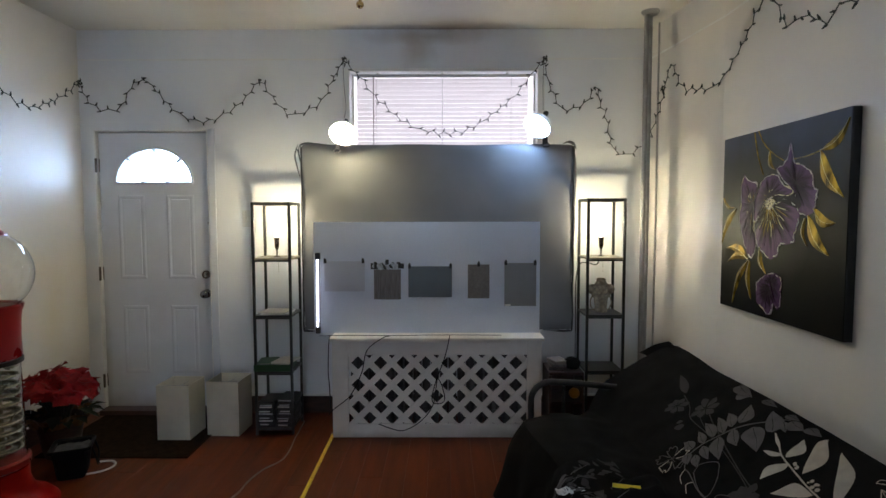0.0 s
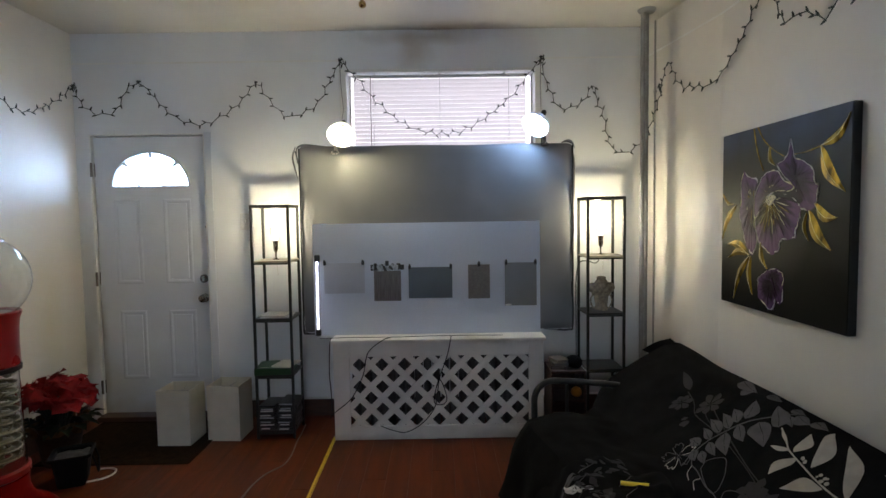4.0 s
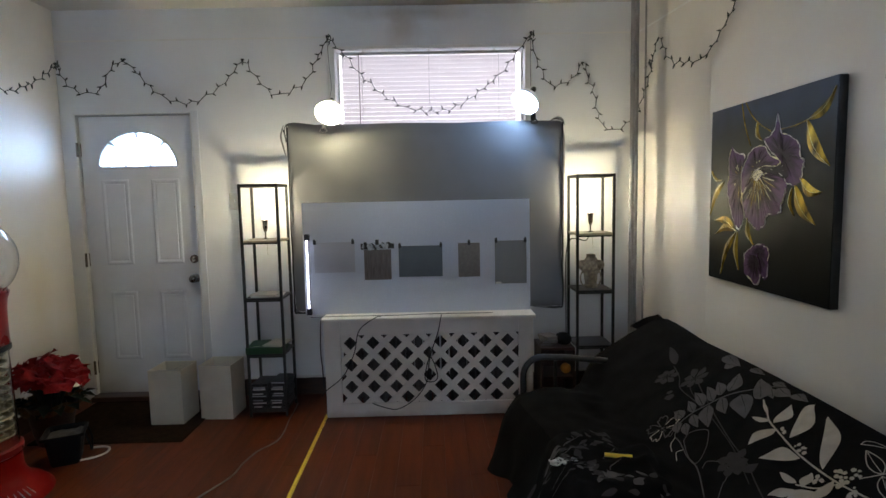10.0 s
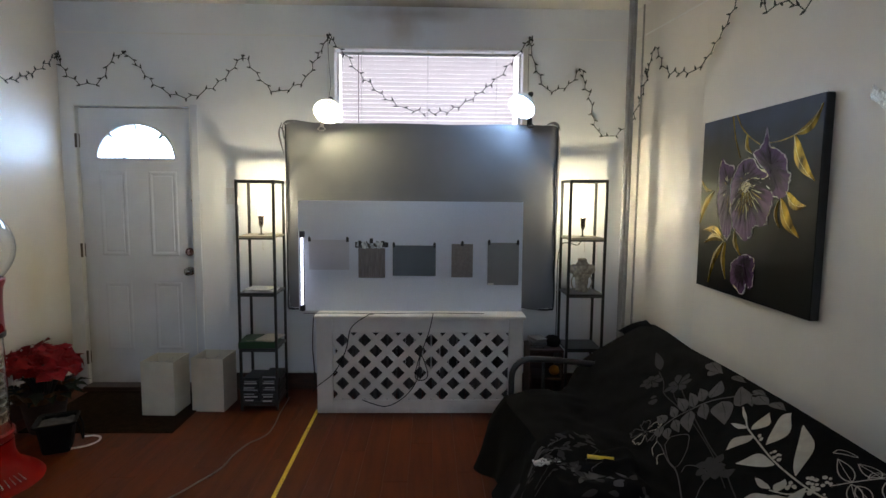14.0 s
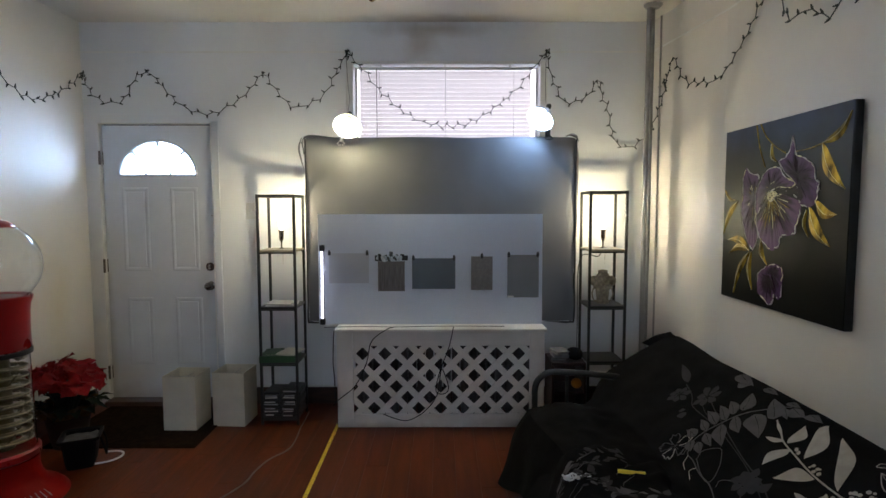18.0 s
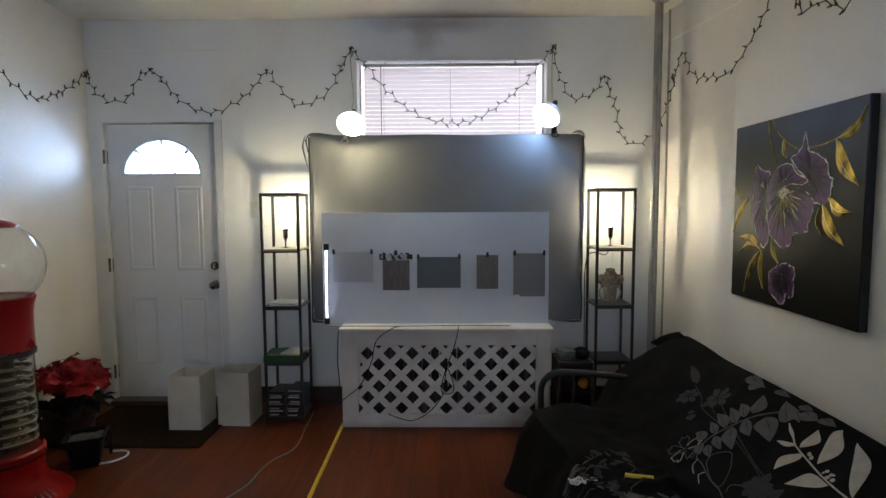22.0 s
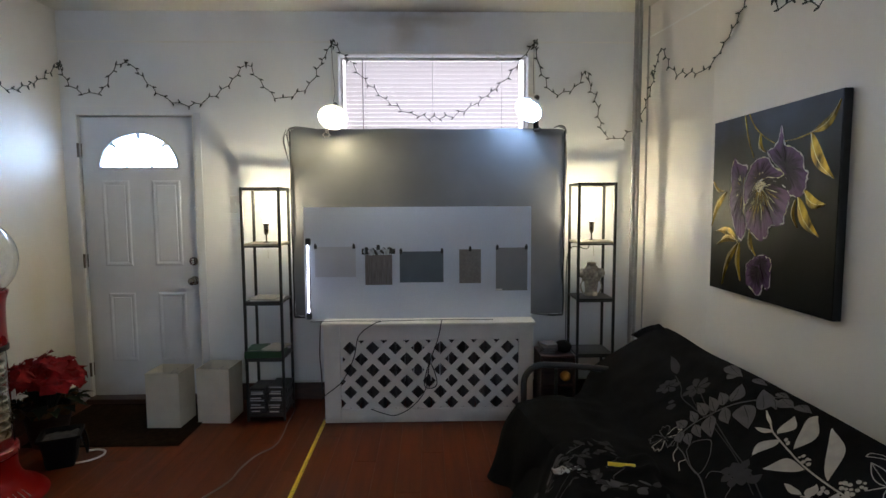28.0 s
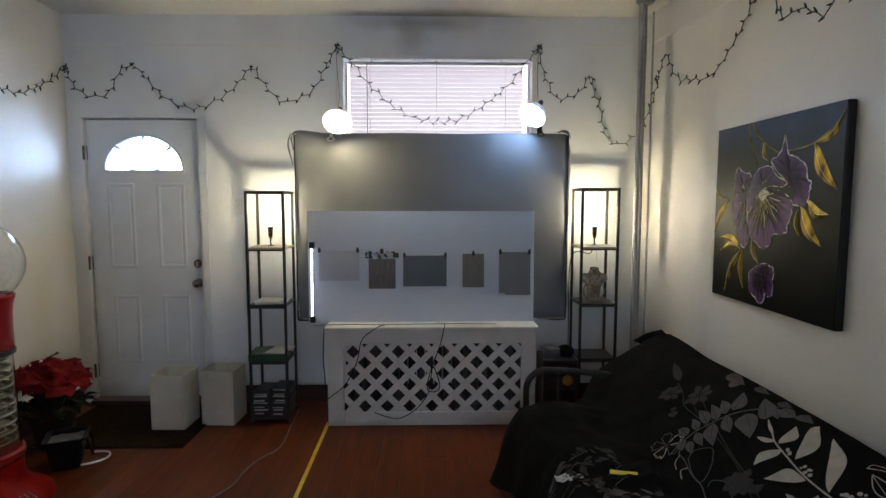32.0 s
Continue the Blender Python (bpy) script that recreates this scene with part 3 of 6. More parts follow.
# ---- radiator cover with lattice front ----
def radiator_cover():
    x0, x1, y0, y1, h = -0.572, 0.80, 3.99, YF - 0.022, 0.645
    r = thing("radiator_cover", (x0, y0, 0), "white wooden radiator cover with a diagonal lattice front", "radiator cover")
    W, D = x1 - x0, y1 - y0
    a0, a1, b0, b1 = 0.106, 1.276, 0.090, 0.552
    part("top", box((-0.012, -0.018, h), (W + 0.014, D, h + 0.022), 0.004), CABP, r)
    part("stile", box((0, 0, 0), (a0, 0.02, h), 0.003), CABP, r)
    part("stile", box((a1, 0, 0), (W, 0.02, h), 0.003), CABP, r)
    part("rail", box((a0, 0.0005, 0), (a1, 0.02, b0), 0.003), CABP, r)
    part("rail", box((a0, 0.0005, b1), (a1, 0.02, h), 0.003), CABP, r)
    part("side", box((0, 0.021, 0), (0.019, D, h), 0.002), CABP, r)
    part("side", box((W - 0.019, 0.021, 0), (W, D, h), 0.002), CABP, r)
    # two crossing layers of laths, cut to the opening
    pitch, lw = 0.148, 0.0415
    for layer, sgn in ((0, 1), (1, -1)):
        k = -8
        while k < 14:
            c = k * pitch + (-0.166 if sgn > 0 else 0.648 - 0.592)
            k += 1
            bm = bmesh.new()
            L = 2.0
            mid = Vector((c, 0, b0))
            m = Matrix.Translation(mid) @ Matrix.Rotation(radians(45) * -sgn, 4, "Y")
            y = 0.008 + 0.0066 * layer
            bmesh.ops.create_cube(bm, size=1, matrix=m @ Matrix.Translation((0, y + 0.003, 0)) @ Matrix.Diagonal((L, 0.006, lw, 1)))
            for co, no in (((a0 + 0.001, 0, 0), (-1, 0, 0)), ((a1 - 0.001, 0, 0), (1, 0, 0)), ((0, 0, b0 + 0.001), (0, 0, -1)), ((0, 0, b1 - 0.001), (0, 0, 1))):
                g = bm.verts[:] + bm.edges[:] + bm.faces[:]
                cut = bmesh.ops.bisect_plane(bm, geom=g, plane_co=co, plane_no=no, clear_outer=True)
                es = [e for e in cut["geom_cut"] if isinstance(e, bmesh.types.BMEdge)]
                if es:
                    bmesh.ops.holes_fill(bm, edges=es)
            if len(bm.faces) > 3:
                part("lath", bm, CABP, r)
            else:
                bm.free()
    # the radiator's dark fins inside
    rad = thing("radiator", (x0 + 0.1, y0 + 0.12, 0), "old dark cast-iron radiator inside the cover", "radiator")
    bm = box((0, 0, 0.04), (0.05, 0.2, 0.56), 0.02)
    IRON = mat("dark iron", (0.085, 0.075, 0.072), 0.6, var=0.25, scale=20)
    f = part("fin", bm, IRON, rad)
    for i in range(1, 20):
        share(f, rad, Matrix.Translation((0.0605 * i, 0, 0)))
    part("foot", box((0.01, 0.04, 0), (0.05, 0.16, 0.05), 0.005), PIPE, rad)
    part("foot", box((1.16, 0.04, 0), (1.19, 0.16, 0.05), 0.005), PIPE, rad)


radiator_cover()


HEM = mat("dark grey hem", (0.05, 0.05, 0.055), 0.9, var=0.2, scale=30, bump=0.4, bscale=300, spec=0.1)


# ---- fabric-covered panel leaning on the window wall ----
def backdrop_panel():
    p = thing("fabric_screen", (0.1180, 4.26, 0.668), "large panel covered in grey fabric standing on the radiator cover", "screen")
    hw, hh, rc = 0.932, 1.285, 0.022

    def edge(a):
        return 0.012 * noise.noise(Vector((a * 3, 1.7, 0)))

    def f(side):
        def g(u, v):
            x, z = (u * 2 - 1) * hw, v * hh
            # rounded corners
            cx, cz = max(0, abs(x) - (hw - rc)), max(0, abs(z - hh / 2) - (hh / 2 - rc))
            if cx and cz:
                l = math.hypot(cx, cz)
                k = min(1, rc / l)
                x = math.copysign(hw - rc + cx * k, x)
                z = hh / 2 + math.copysign(hh / 2 - rc + cz * k, z - hh / 2)
            rim = smooth(0.0, 0.018, min(hw - abs(x), z, hh - z) + 0.004)
            sag = 0.012 * noise.noise(Vector((x * 2.2, z * 2.0, 3))) + 0.004 * noise.noise(Vector((x * 8, z * 7, 5)))
            lean = 0.0
            zz = z + (0.005 * noise.noise(Vector((x * 2.5, 0, 9))) - 0.006) * smooth(0.8, 1.0, v)
            return Vector((x + edge(z), lean + side * (0.014 + 0.008 * rim) + (sag if side < 0 else 0), zz))
        return g
    bm = grid(56, 42, f(-1))
    grid(56, 42, f(1), bm)
    bmesh.ops.remove_doubles(bm, verts=bm.verts, dist=0.0005)
    be = [e for e in bm.edges if e.is_boundary]
    bmesh.ops.bridge_loops(bm, edges=be)
    part("cover", bm, GREYCLOTH, p, smooth=True)
    # bunched cloth at the corners and the loose selvedge down the sides: flat, wavy strips
    for pts, w, out in (
        ([(-0.935, 0.02, 1.16), (-0.945, 0.02, 1.24), (-0.93, 0.02, 1.272), (-0.88, 0.02, 1.282), (-0.80, 0.025, 1.276), (-0.70, 0.025, 1.266)], 0.022, (0, 0.5, 1)),
        ([(-0.945, 0.0, 1.27), (-0.962, -0.01, 1.20), (-0.95, -0.01, 1.13), (-0.93, -0.01, 1.05)], 0.012, (1, 0.4, 0)),
        ([(0.85, 0.02, 1.278), (0.89, 0.02, 1.290), (0.925, 0.02, 1.275), (0.94, 0.015, 1.24)], 0.024, (0.5, 0.3, 1)),
        ([(-0.905, -0.012, 0.07), (-0.918, -0.014, 0.02), (-0.89, -0.014, -0.010), (-0.85, -0.014, -0.010), (-0.78, -0.012, -0.006)], 0.020, (0.6, 0.6, 0.5)),
        ([(0.915, -0.012, 0.10), (0.918, -0.014, 0.03), (0.89, -0.014, -0.010), (0.82, -0.014, -0.008), (0.72, -0.012, -0.002)], 0.020, (0.6, 0.6, 0.5)),
        ([(0.910, -0.010, 1.25), (0.928, -0.006, 1.14), (0.924, -0.006, 0.9), (0.920, -0.008, 0.5), (0.922, -0.008, 0.1)], 0.026, (1, 0.35, 0))):
        line = smoothline([(q[0] * 1.0186, q[1], q[2] * 1.008) for q in pts], 6)
        o = Vector(out).normalized()

        def strip(u, v, line=line, w=w, o=o):
            i = min(len(line) - 1, int(u * (len(line) - 1) + 0.5))
            k = math.sin(math.pi * min(1, 0.12 + u * 0.8)) * w
            bulge = 0.35 * k * math.sin(math.pi * v)
            return line[i] + o * k * (v - 0.5) + Vector((0, -1, 0)) * (bulge + 0.2 * k * noise.noise(line[i] * 14))
        part("cloth_fold", grid(len(line) - 1, 4, strip, thick=0.003), GREYCLOTH, p, smooth=True)
    for sx in (-1, 1):
        pts = [(sx * (0.934 + 0.012 * noise.noise(Vector((k * 0.9, sx * 3, 2)))), -0.022, 1.265 - 1.26 * k / 9) for k in range(10)]
        pts += [(sx * 0.912, -0.024, -0.008), (sx * 0.83, -0.022, -0.010)]
        part("hem", tube(smoothline(pts, 4), 0.0055, 6), HEM, p, "dark grey stitched hem", smooth=True)


backdrop_panel()


def whiteboard():
    b = thing("white_board", (0.045, 4.135, 0.668), "glossy grey-white board leaning above the radiator cover", "board")
    m = Matrix.Rotation(radians(-0.9), 4, "X")
    part("sheet", box((-0.763, 0, 0), (0.763, 0.006, 0.752), 0.001), BOARD, b, at=m)
    return b


whiteboard()


def on_board(x, z, out=0.0):
    """A place on the leaning board's face."""
    return (x, 4.135 + (z - 0.668) * math.tan(radians(0.9)) - out, z)


def swatch(name, x0, x1, z0, z1, material, label, clips, curl=0.004):
    s = thing(name, on_board((x0 + x1) / 2, z1, 0.003), label, "paper sample", "samples on the board")
    w, h = x1 - x0 - 0.006, z1 - z0 - 0.006
    lean = math.tan(radians(0.9))

    def f(u, v):
        return Vector(((u - 0.5) * w, -lean * v * h - curl * (math.sin(v * 3.0) + 0.5 * noise.noise(Vector((u * 3, v * 3, x0 * 9))) * v), -v * h))
    bm = grid(10, 10, f, thick=0.0008)
    part("sheet", bm, material, s, smooth=True)
    for c in clips:
        cx = (c - 0.5) * w
        k = part("clip", box((cx - 0.009, -0.012, -0.013), (cx + 0.009, 0.001, 0.013), 0.002), PLASTIC, s, "small black clip")
        part("clip_lever", box((cx - 0.006, -0.018, 0.004), (cx + 0.006, -0.013, 0.022), 0.001), PLASTIC, k)
    return s


PAP1 = mat("pale grey paper", (0.50, 0.505, 0.56), 0.6, var=0.04)
PAP2 = mat("brown ribbed fabric", (0.17, 0.15, 0.145), 0.55, var=0.35, scale=16, stretch=(9, 1, 0.6), bump=0.3)
PAP3 = mat("slate paper", (0.105, 0.125, 0.145), 0.5, var=0.08, scale=5)
PAP4 = mat("taupe woven sample", (0.215, 0.20, 0.19), 0.85, var=0.12, scale=60, bump=0.4, bscale=600)
PAP5 = mat("grey card", (0.23, 0.23, 0.235), 0.6, var=0.05)
swatch("paper_sample", -0.648, -0.37, 0.945, 1.155, PAP1, "pale grey paper sheet clipped to the board", (0.02, 0.96))
swatch("fabric_sample", -0.314, -0.127, 0.890, 1.10, PAP2, "dark brown ribbed fabric sample clipped to the board", ())
swatch("paper_sample", -0.082, 0.218, 0.905, 1.12, PAP3, "dark slate-blue sheet clipped to the board", (0.03, 0.97))
swatch("fabric_sample", 0.319, 0.471, 0.897, 1.132, PAP4, "taupe woven fabric sample clipped to the board", (0.5,))
s5 = swatch("paper_sample", 0.566, 0.786, 0.845, 1.142, PAP5, "grey card sheet with a small white label clipped to the board", (0.04, 0.96))
part("label_strip", box((-0.105, -0.022, -0.288), (-0.066, -0.0205, -0.276)), WHITEPL, s5, "small white label")
SILVER = mat("dull silver clips", (0.42, 0.45, 0.50), 0.35, metal=0.55, var=0.3, scale=60, bump=0.4, bscale=90)
# shiny crumpled clips in a row over the ribbed sample
cl = thing("metal_clips", on_board(-0.22, 1.122, 0.004), "row of shiny metal clips and black tape on the board", "clip")
part("tape_strip", box((-0.112, -0.006, -0.020), (-0.066, -0.001, 0.020), 0.001), PLASTIC, cl, "black tape")
part("tape_strip", box((0.070, -0.006, -0.016), (0.112, -0.001, 0.018), 0.001), PLASTIC, cl, "black tape")
for i in range(18):
    x = -0.088 + i * 0.0102
    h = random.uniform(0.026, 0.05)
    rot = Matrix.Rotation(radians(random.uniform(-40, 40)), 4, "Y") @ Matrix.Rotation(radians(random.uniform(-40, 40)), 4, "Z") @ Matrix.Rotation(radians(random.uniform(-30, 10)), 4, "X")
    z = random.uniform(-0.006, 0.012)
    y = -0.014 - 0.006 * (i % 2)
    part("clip", box((x - 0.009, y - 0.004, z - h * 0.5), (x + 0.009, y + 0.004, z + h * 0.5), 0.002, rot=rot), (SILVER, PLASTIC, PLASTIC, SILVER, SILVER)[i % 5], cl)
part("clip", box((-0.011, -0.024, 0.012), (0.011, -0.012, 0.046), 0.003), PLASTIC, cl, "black spring clip")


# LED bar at the edge of the board
led = thing("led_light_bar", on_board(-0.689, 0.668, 0.02), "lit vertical LED bar clipped to the board edge", "light bar")
strip = part("strip", box((-0.0075, 0.004, 0.042), (0.0075, 0.008, 0.502), 0.001, rot=Matrix.Rotation(radians(-1.5), 4, "X")), WHITEPL, led, "white circuit strip")
bm = bmesh.new()
bmesh.ops.create_icosphere(bm, subdivisions=2, radius=0.0062)
dio = part("diode", bm, LED, strip, "glowing white diode", smooth=True, at=Matrix.Translation((0, -0.002, 0.052)))
for i in range(1, 31):
    share(dio, strip, Matrix.Translation((0, -0.002 + 0.0004 * i, 0.052 + 0.0148 * i)))
part("channel", box((-0.009, 0.017, 0.035), (0.009, 0.024, 0.51), 0.002, rot=Matrix.Rotation(radians(-1.5), 4, "X")), PLASTIC, led)
part("end_cap", box((-0.017, -0.005, 0.0), (0.017, 0.022, 0.042), 0.004), PLASTIC, led, "black end cap")
part("end_cap", box((-0.017, 0.005, 0.50), (0.017, 0.034, 0.545), 0.004), PLASTIC, led, "black end cap")


# ---- clamp lamps ----
def clamp_lamp(x, z, aim, bulb, label, clip, metal):
    o = Vector((x, 4.12, z))
    c = thing("clamp_lamp", o, label, "clamp lamp", "clamp lamps on the panel")
    q = Vector(aim).normalized().to_track_quat("Z", "Y").to_matrix().to_4x4()
    prof = [(0.024, -0.085), (0.03, -0.07), (0.052, -0.055), (0.078, -0.03), (0.097, 0.0), (0.106, 0.03), (0.1085, 0.031), (0.109, 0.028), (0.1, -0.003), (0.08, -0.034), (0.054, -0.060), (0.032, -0.076), (0.026, -0.09)]
    q = q @ Matrix.Scale(0.86, 4)
    part("reflector", lathe(prof, 40, m=q), SHADEMETAL, c, "thin white reflector shade", smooth=True)
    part("socket", lathe([(0, -0.15), (0.017, -0.15), (0.021, -0.14), (0.022, -0.085), (0.019, -0.062), (0, -0.062)], 24, m=q), PLASTIC, c, "black lamp socket", smooth=True)
    part("bulb", lathe([(0, -0.062), (0.015, -0.055), (0.02, -0.03), (0.038, 0.005), (0.044, 0.028), (0.04, 0.05), (0.024, 0.064), (0, 0.068)], 28, m=q), bulb, c, "lit frosted bulb", smooth=True)
    # spring clamp over the panel's top edge: jaws on both sides, wire handles below and above
    k = Vector(clip) - o
    neck = q @ Vector((0, 0, -0.10))
    part("swivel_arm", tube(smoothline([neck, neck + Vector((0.0, 0.02, -0.015)), k + Vector((0, 0.02, 0.06)), k + Vector((0, 0.02, 0.035))], 5), 0.006, 8), BLACKM, c, smooth=True)
    part("clamp_jaw", box(k + Vector((-0.012, -0.006, 0.002)), k + Vector((0.012, 0.001, 0.045)), 0.003), metal, c)
    part("clamp_jaw", box(k + Vector((-0.012, 0.06, 0.002)), k + Vector((0.012, 0.067, 0.045)), 0.003), metal, c)
    part("clamp_bridge", box(k + Vector((-0.012, -0.004, 0.045)), k + Vector((0.012, 0.065, 0.051)), 0.002), metal, c)
    part("clamp_handle", tube([k + Vector((0.0, -0.010, 0.020)), k + Vector((0.024, -0.022, -0.012)), k + Vector((0.012, -0.024, -0.020)), k + Vector((-0.016, -0.024, -0.020)), k + Vector((-0.026, -0.022, -0.010))], 0.0042, 6, closed=True), metal, c, smooth=True)


SHADEMETAL = mat("white lamp reflector", (0.85, 0.85, 0.85), 0.4, var=0.04, bump=0.03)
_n, _l = SHADEMETAL.node_tree.nodes, SHADEMETAL.node_tree.links
_tr = _n.new("ShaderNodeBsdfTranslucent")
_tr.inputs["Color"].default_value = (0.85, 0.85, 0.85, 1)
_mx = _n.new("ShaderNodeMixShader")
_mx.inputs["Fac"].default_value = 0.22
_l.new(_n["Principled BSDF"].outputs[0], _mx.inputs[1])
_l.new(_tr.outputs[0], _mx.inputs[2])
_l.new(_mx.outputs[0], _n["Material Output"].inputs["Surface"])
clamp_lamp(-0.500, 2.017, (0.0, -1, -0.95), CLAMPWARM, "lit clamp lamp with a warm white bulb on the panel edge", (-0.558, 4.205, 1.908), STEEL)
clamp_lamp(0.787, 2.063, (-0.85, -0.9, -1.15), CLAMPCOOL, "lit clamp lamp with a cool white bulb on the panel edge", (0.852, 4.205, 1.942), BLACKM)


for pts, lab in ((((-0.51, 4.20, 2.12), (-0.522, 4.34, 2.22), (-0.548, 4.425, 2.38), (-0.556, 4.428, 2.56)), "thin grey lamp cord running up to a hook"), (((0.83, 4.20, 2.17), (0.855, 4.34, 2.25), (0.868, 4.425, 2.38), (0.872, 4.428, 2.565)), "thin pale lamp cord running up to a hook")):
    o = thing("lamp_cord", pts[0], lab, "cable")
    part("cord", tube(smoothline([Vector(q) - Vector(pts[0]) for q in pts], 7), 0.0022, 6), GREYCORD, o, smooth=True)


# ---- shelf lamps: frames with boards and a bare bulb ----
def shelf_lamp(x, y, h, label):
    s = thing("shelf_floor_lamp", (x, y, 0), label, "floor lamp", "two shelf lamps")
    w, p = 0.2555, 0.0165
    for px in (0, w - p):
        for py in (0, w - p):
            part("post", box((px, py, 0), (px + p, py + p, h), 0.0015), BLACKM, s)
    for a, b in (((p, 0.001), (w - p, p - 0.001)), ((p, w - p + 0.001), (w - p, w - 0.001)), ((0.001, p), (p - 0.001, w - p)), ((w - p + 0.001, p), (w - 0.001, w - p))):
        part("top_bar", box((a[0], a[1], h - 0.02), (b[0], b[1], h - 0.001), 0.0015), BLACKM, s)
    for z in (0.055, 0.43, 0.805, 1.185):
        # the shelf under the bulb is paler, its lamp glow put into the colour
        sh = part("shelf", box((0.003, 0.003, z - 0.014), (w - 0.003, w - 0.003, z), 0.002), LITSHELF if z > 1 else BLACKW, s)
        for a, b in (((p, 0.002), (w - p, p - 0.003)), ((p, w - p + 0.003), (w - p, w - 0.002))):
            part("shelf_rail", box((a[0], a[1], z - 0.024), (b[0], b[1], z - 0.0145), 0.001), BLACKM, sh)
    c = w / 2
    part("socket", lathe([(0, 1.186), (0.020, 1.186), (0.020, 1.190), (0.0045, 1.196), (0.0045, 1.232), (0.010, 1.240), (0.0155, 1.256), (0.0160, 1.292), (0.0185, 1.312), (0.0150, 1.316), (0, 1.316)], 20, m=Matrix.Translation((c, c, 0))), KNOB, s, "dark metal bulb socket", smooth=True)
    part("bulb_neck", lathe([(0, 1.317), (0.012, 1.317), (0.0135, 1.335), (0.020, 1.365), (0.022, 1.385), (0.019, 1.397), (0, 1.3975)], 20, m=Matrix.Translation((c, c, 0))), BULBNECK, s, "frosted lower half of the bulb", smooth=True)
    part("bulb", lathe([(0, 1.398), (0.016, 1.3985), (0.022, 1.407), (0.022, 1.415), (0.014, 1.424), (0, 1.428)], 24, m=Matrix.Translation((c, c, 0))), WARM, s, "lit warm bulb", smooth=True)
    part("pull_chain", tube([(c + 0.012, c - 0.01, 1.17), (c + 0.012, c - 0.012, 1.08)], 0.0012, 5), STEEL, s)
    return s


shelf_lamp(-1.097, 4.03, 1.552, "black shelf floor lamp with a bare lit bulb and books")
shelf_lamp(1.098, 4.04, 1.573, "black shelf floor lamp with a bare lit bulb and an ornament")
lc = thing("hanging_cable", (1.224, 4.17, 1.16), "thin lamp cord hanging under the top shelf", "cable")
part("cord", tube(smoothline([(0, 0, 0.005), (-0.04, -0.03, -0.03), (-0.10, -0.05, -0.015), (-0.14, 0.0, -0.03), (-0.15, 0.06, -0.15), (-0.145, 0.08, -0.5), (-0.14, 0.09, -1.1)], 6), 0.003, 6), RUBBER, lc, smooth=True)

# ---- futon against the side wall ----
YFAR, YNEAR = 3.60, 1.25


def back_point(y, s, off=0.0):
    """A place on the futon's back: s from the crease (0) to the top (1)."""
    far = smooth(2.95, 3.55, y)
    k = Vector((1.07 - 0.115 * far, y, 0.38 + 0.01 * far))
    t = Vector((1.50 - 0.02 * far, y, 0.70 + 0.008 * math.sin(y * 3.1) + 0.028 * smooth(3.1, 3.5, y)))
    n = Vector((-0.597, 0, 0.802))
    fold = 0.010 * noise.noise(Vector((y * 3.0, s * 2.2, 4))) + 0.005 * noise.noise(Vector((y * 9, s * 5, 8)))
    belly = 0.03 * math.sin(math.pi * min(1, max(0, s))) * far
    edge = -0.02 * smooth(0.9, 1.0, s)
    return k + (t - k) * s + n * (off + fold * (1 - 0.6 * abs(2 * s - 1)) + belly * 0.4 + edge)


def cover_point(u, v):
    """The draped cover: v runs from behind the back, over it, across the seat and down to the hem."""
    end = YFAR - 0.25 * smooth(0.40, 0.60, v)
    y = end + (YNEAR - end) * u
    if v < 0.16:
        a = v / 0.16
        top = back_point(y, 1.0)
        p = Vector((1.60, y, 0.32)).lerp(Vector((1.575, y, top.z - 0.075)), min(1, a * 1.5)) if a < 0.667 else None
        if p is None:
            b = (a - 0.667) / 0.333
            p = Vector((1.575, y, top.z - 0.075)).lerp(top, b) + Vector((0, 0, 0.025 * math.sin(math.pi * b)))
        return p
    if v < 0.52:
        return back_point(y, 1 - (v - 0.16) / 0.36)
    k = back_point(y, 0)
    front = Vector((0.655 - 0.075 * smooth(2.7, 3.25, y), y, 0.385))
    far = smooth(3.2, 3.36, y)
    if v < 0.80:
        a = (v - 0.52) / 0.28
        p = k.lerp(front, a)
        fold = 0.022 * noise.noise(Vector((p.x * 5, y * 3.2, 2))) + 0.010 * noise.noise(Vector((p.x * 13, y * 11, 6)))
        p.z += 0.022 * math.sin(math.pi * a) + fold * math.sin(math.pi * min(1, a + 0.15)) - 0.03 * far * a
        return p
    a = (v - 0.80) / 0.20
    fl = 0.5 + 0.5 * math.sin(y * 17 + 1.5 * math.sin(y * 5))
    hem = Vector((0.555 - 0.125 * smooth(2.9, 3.3, y) - 0.03 * fl, y, 0.10 - 0.09 * smooth(2.85, 3.2, y)))
    p = front.lerp(hem, a)
    p.x -= 0.035 * math.sin(math.pi * min(1, a * 1.2)) * (1 - a)
    p.x += 0.018 * a * math.sin(y * 21)
    p.z -= 0.05 * far * (1 - a)
    p.y -= 0.06 * smooth(3.2, 3.35, y) * a
    return p


fut = thing("futon_sofa", (0, 0, 0), "futon sofa under a black floral cover with a tubular arm", "sofa")
cov = part("cover", grid(120, 90, cover_point, thick=0.004), BLACKCLOTH, fut, "black cotton cover printed with pale leaves", smooth=True)
bm = box((1.15, YNEAR, 0.16), (1.60, YFAR - 0.06, 0.34), 0.05)
part("mattress", bm, BLACKCLOTH, fut, smooth=True)
part("seat_mattress", box((0.70, YNEAR, 0.19), (1.14, YFAR - 0.25, 0.335), 0.05), BLACKCLOTH, fut, smooth=True)
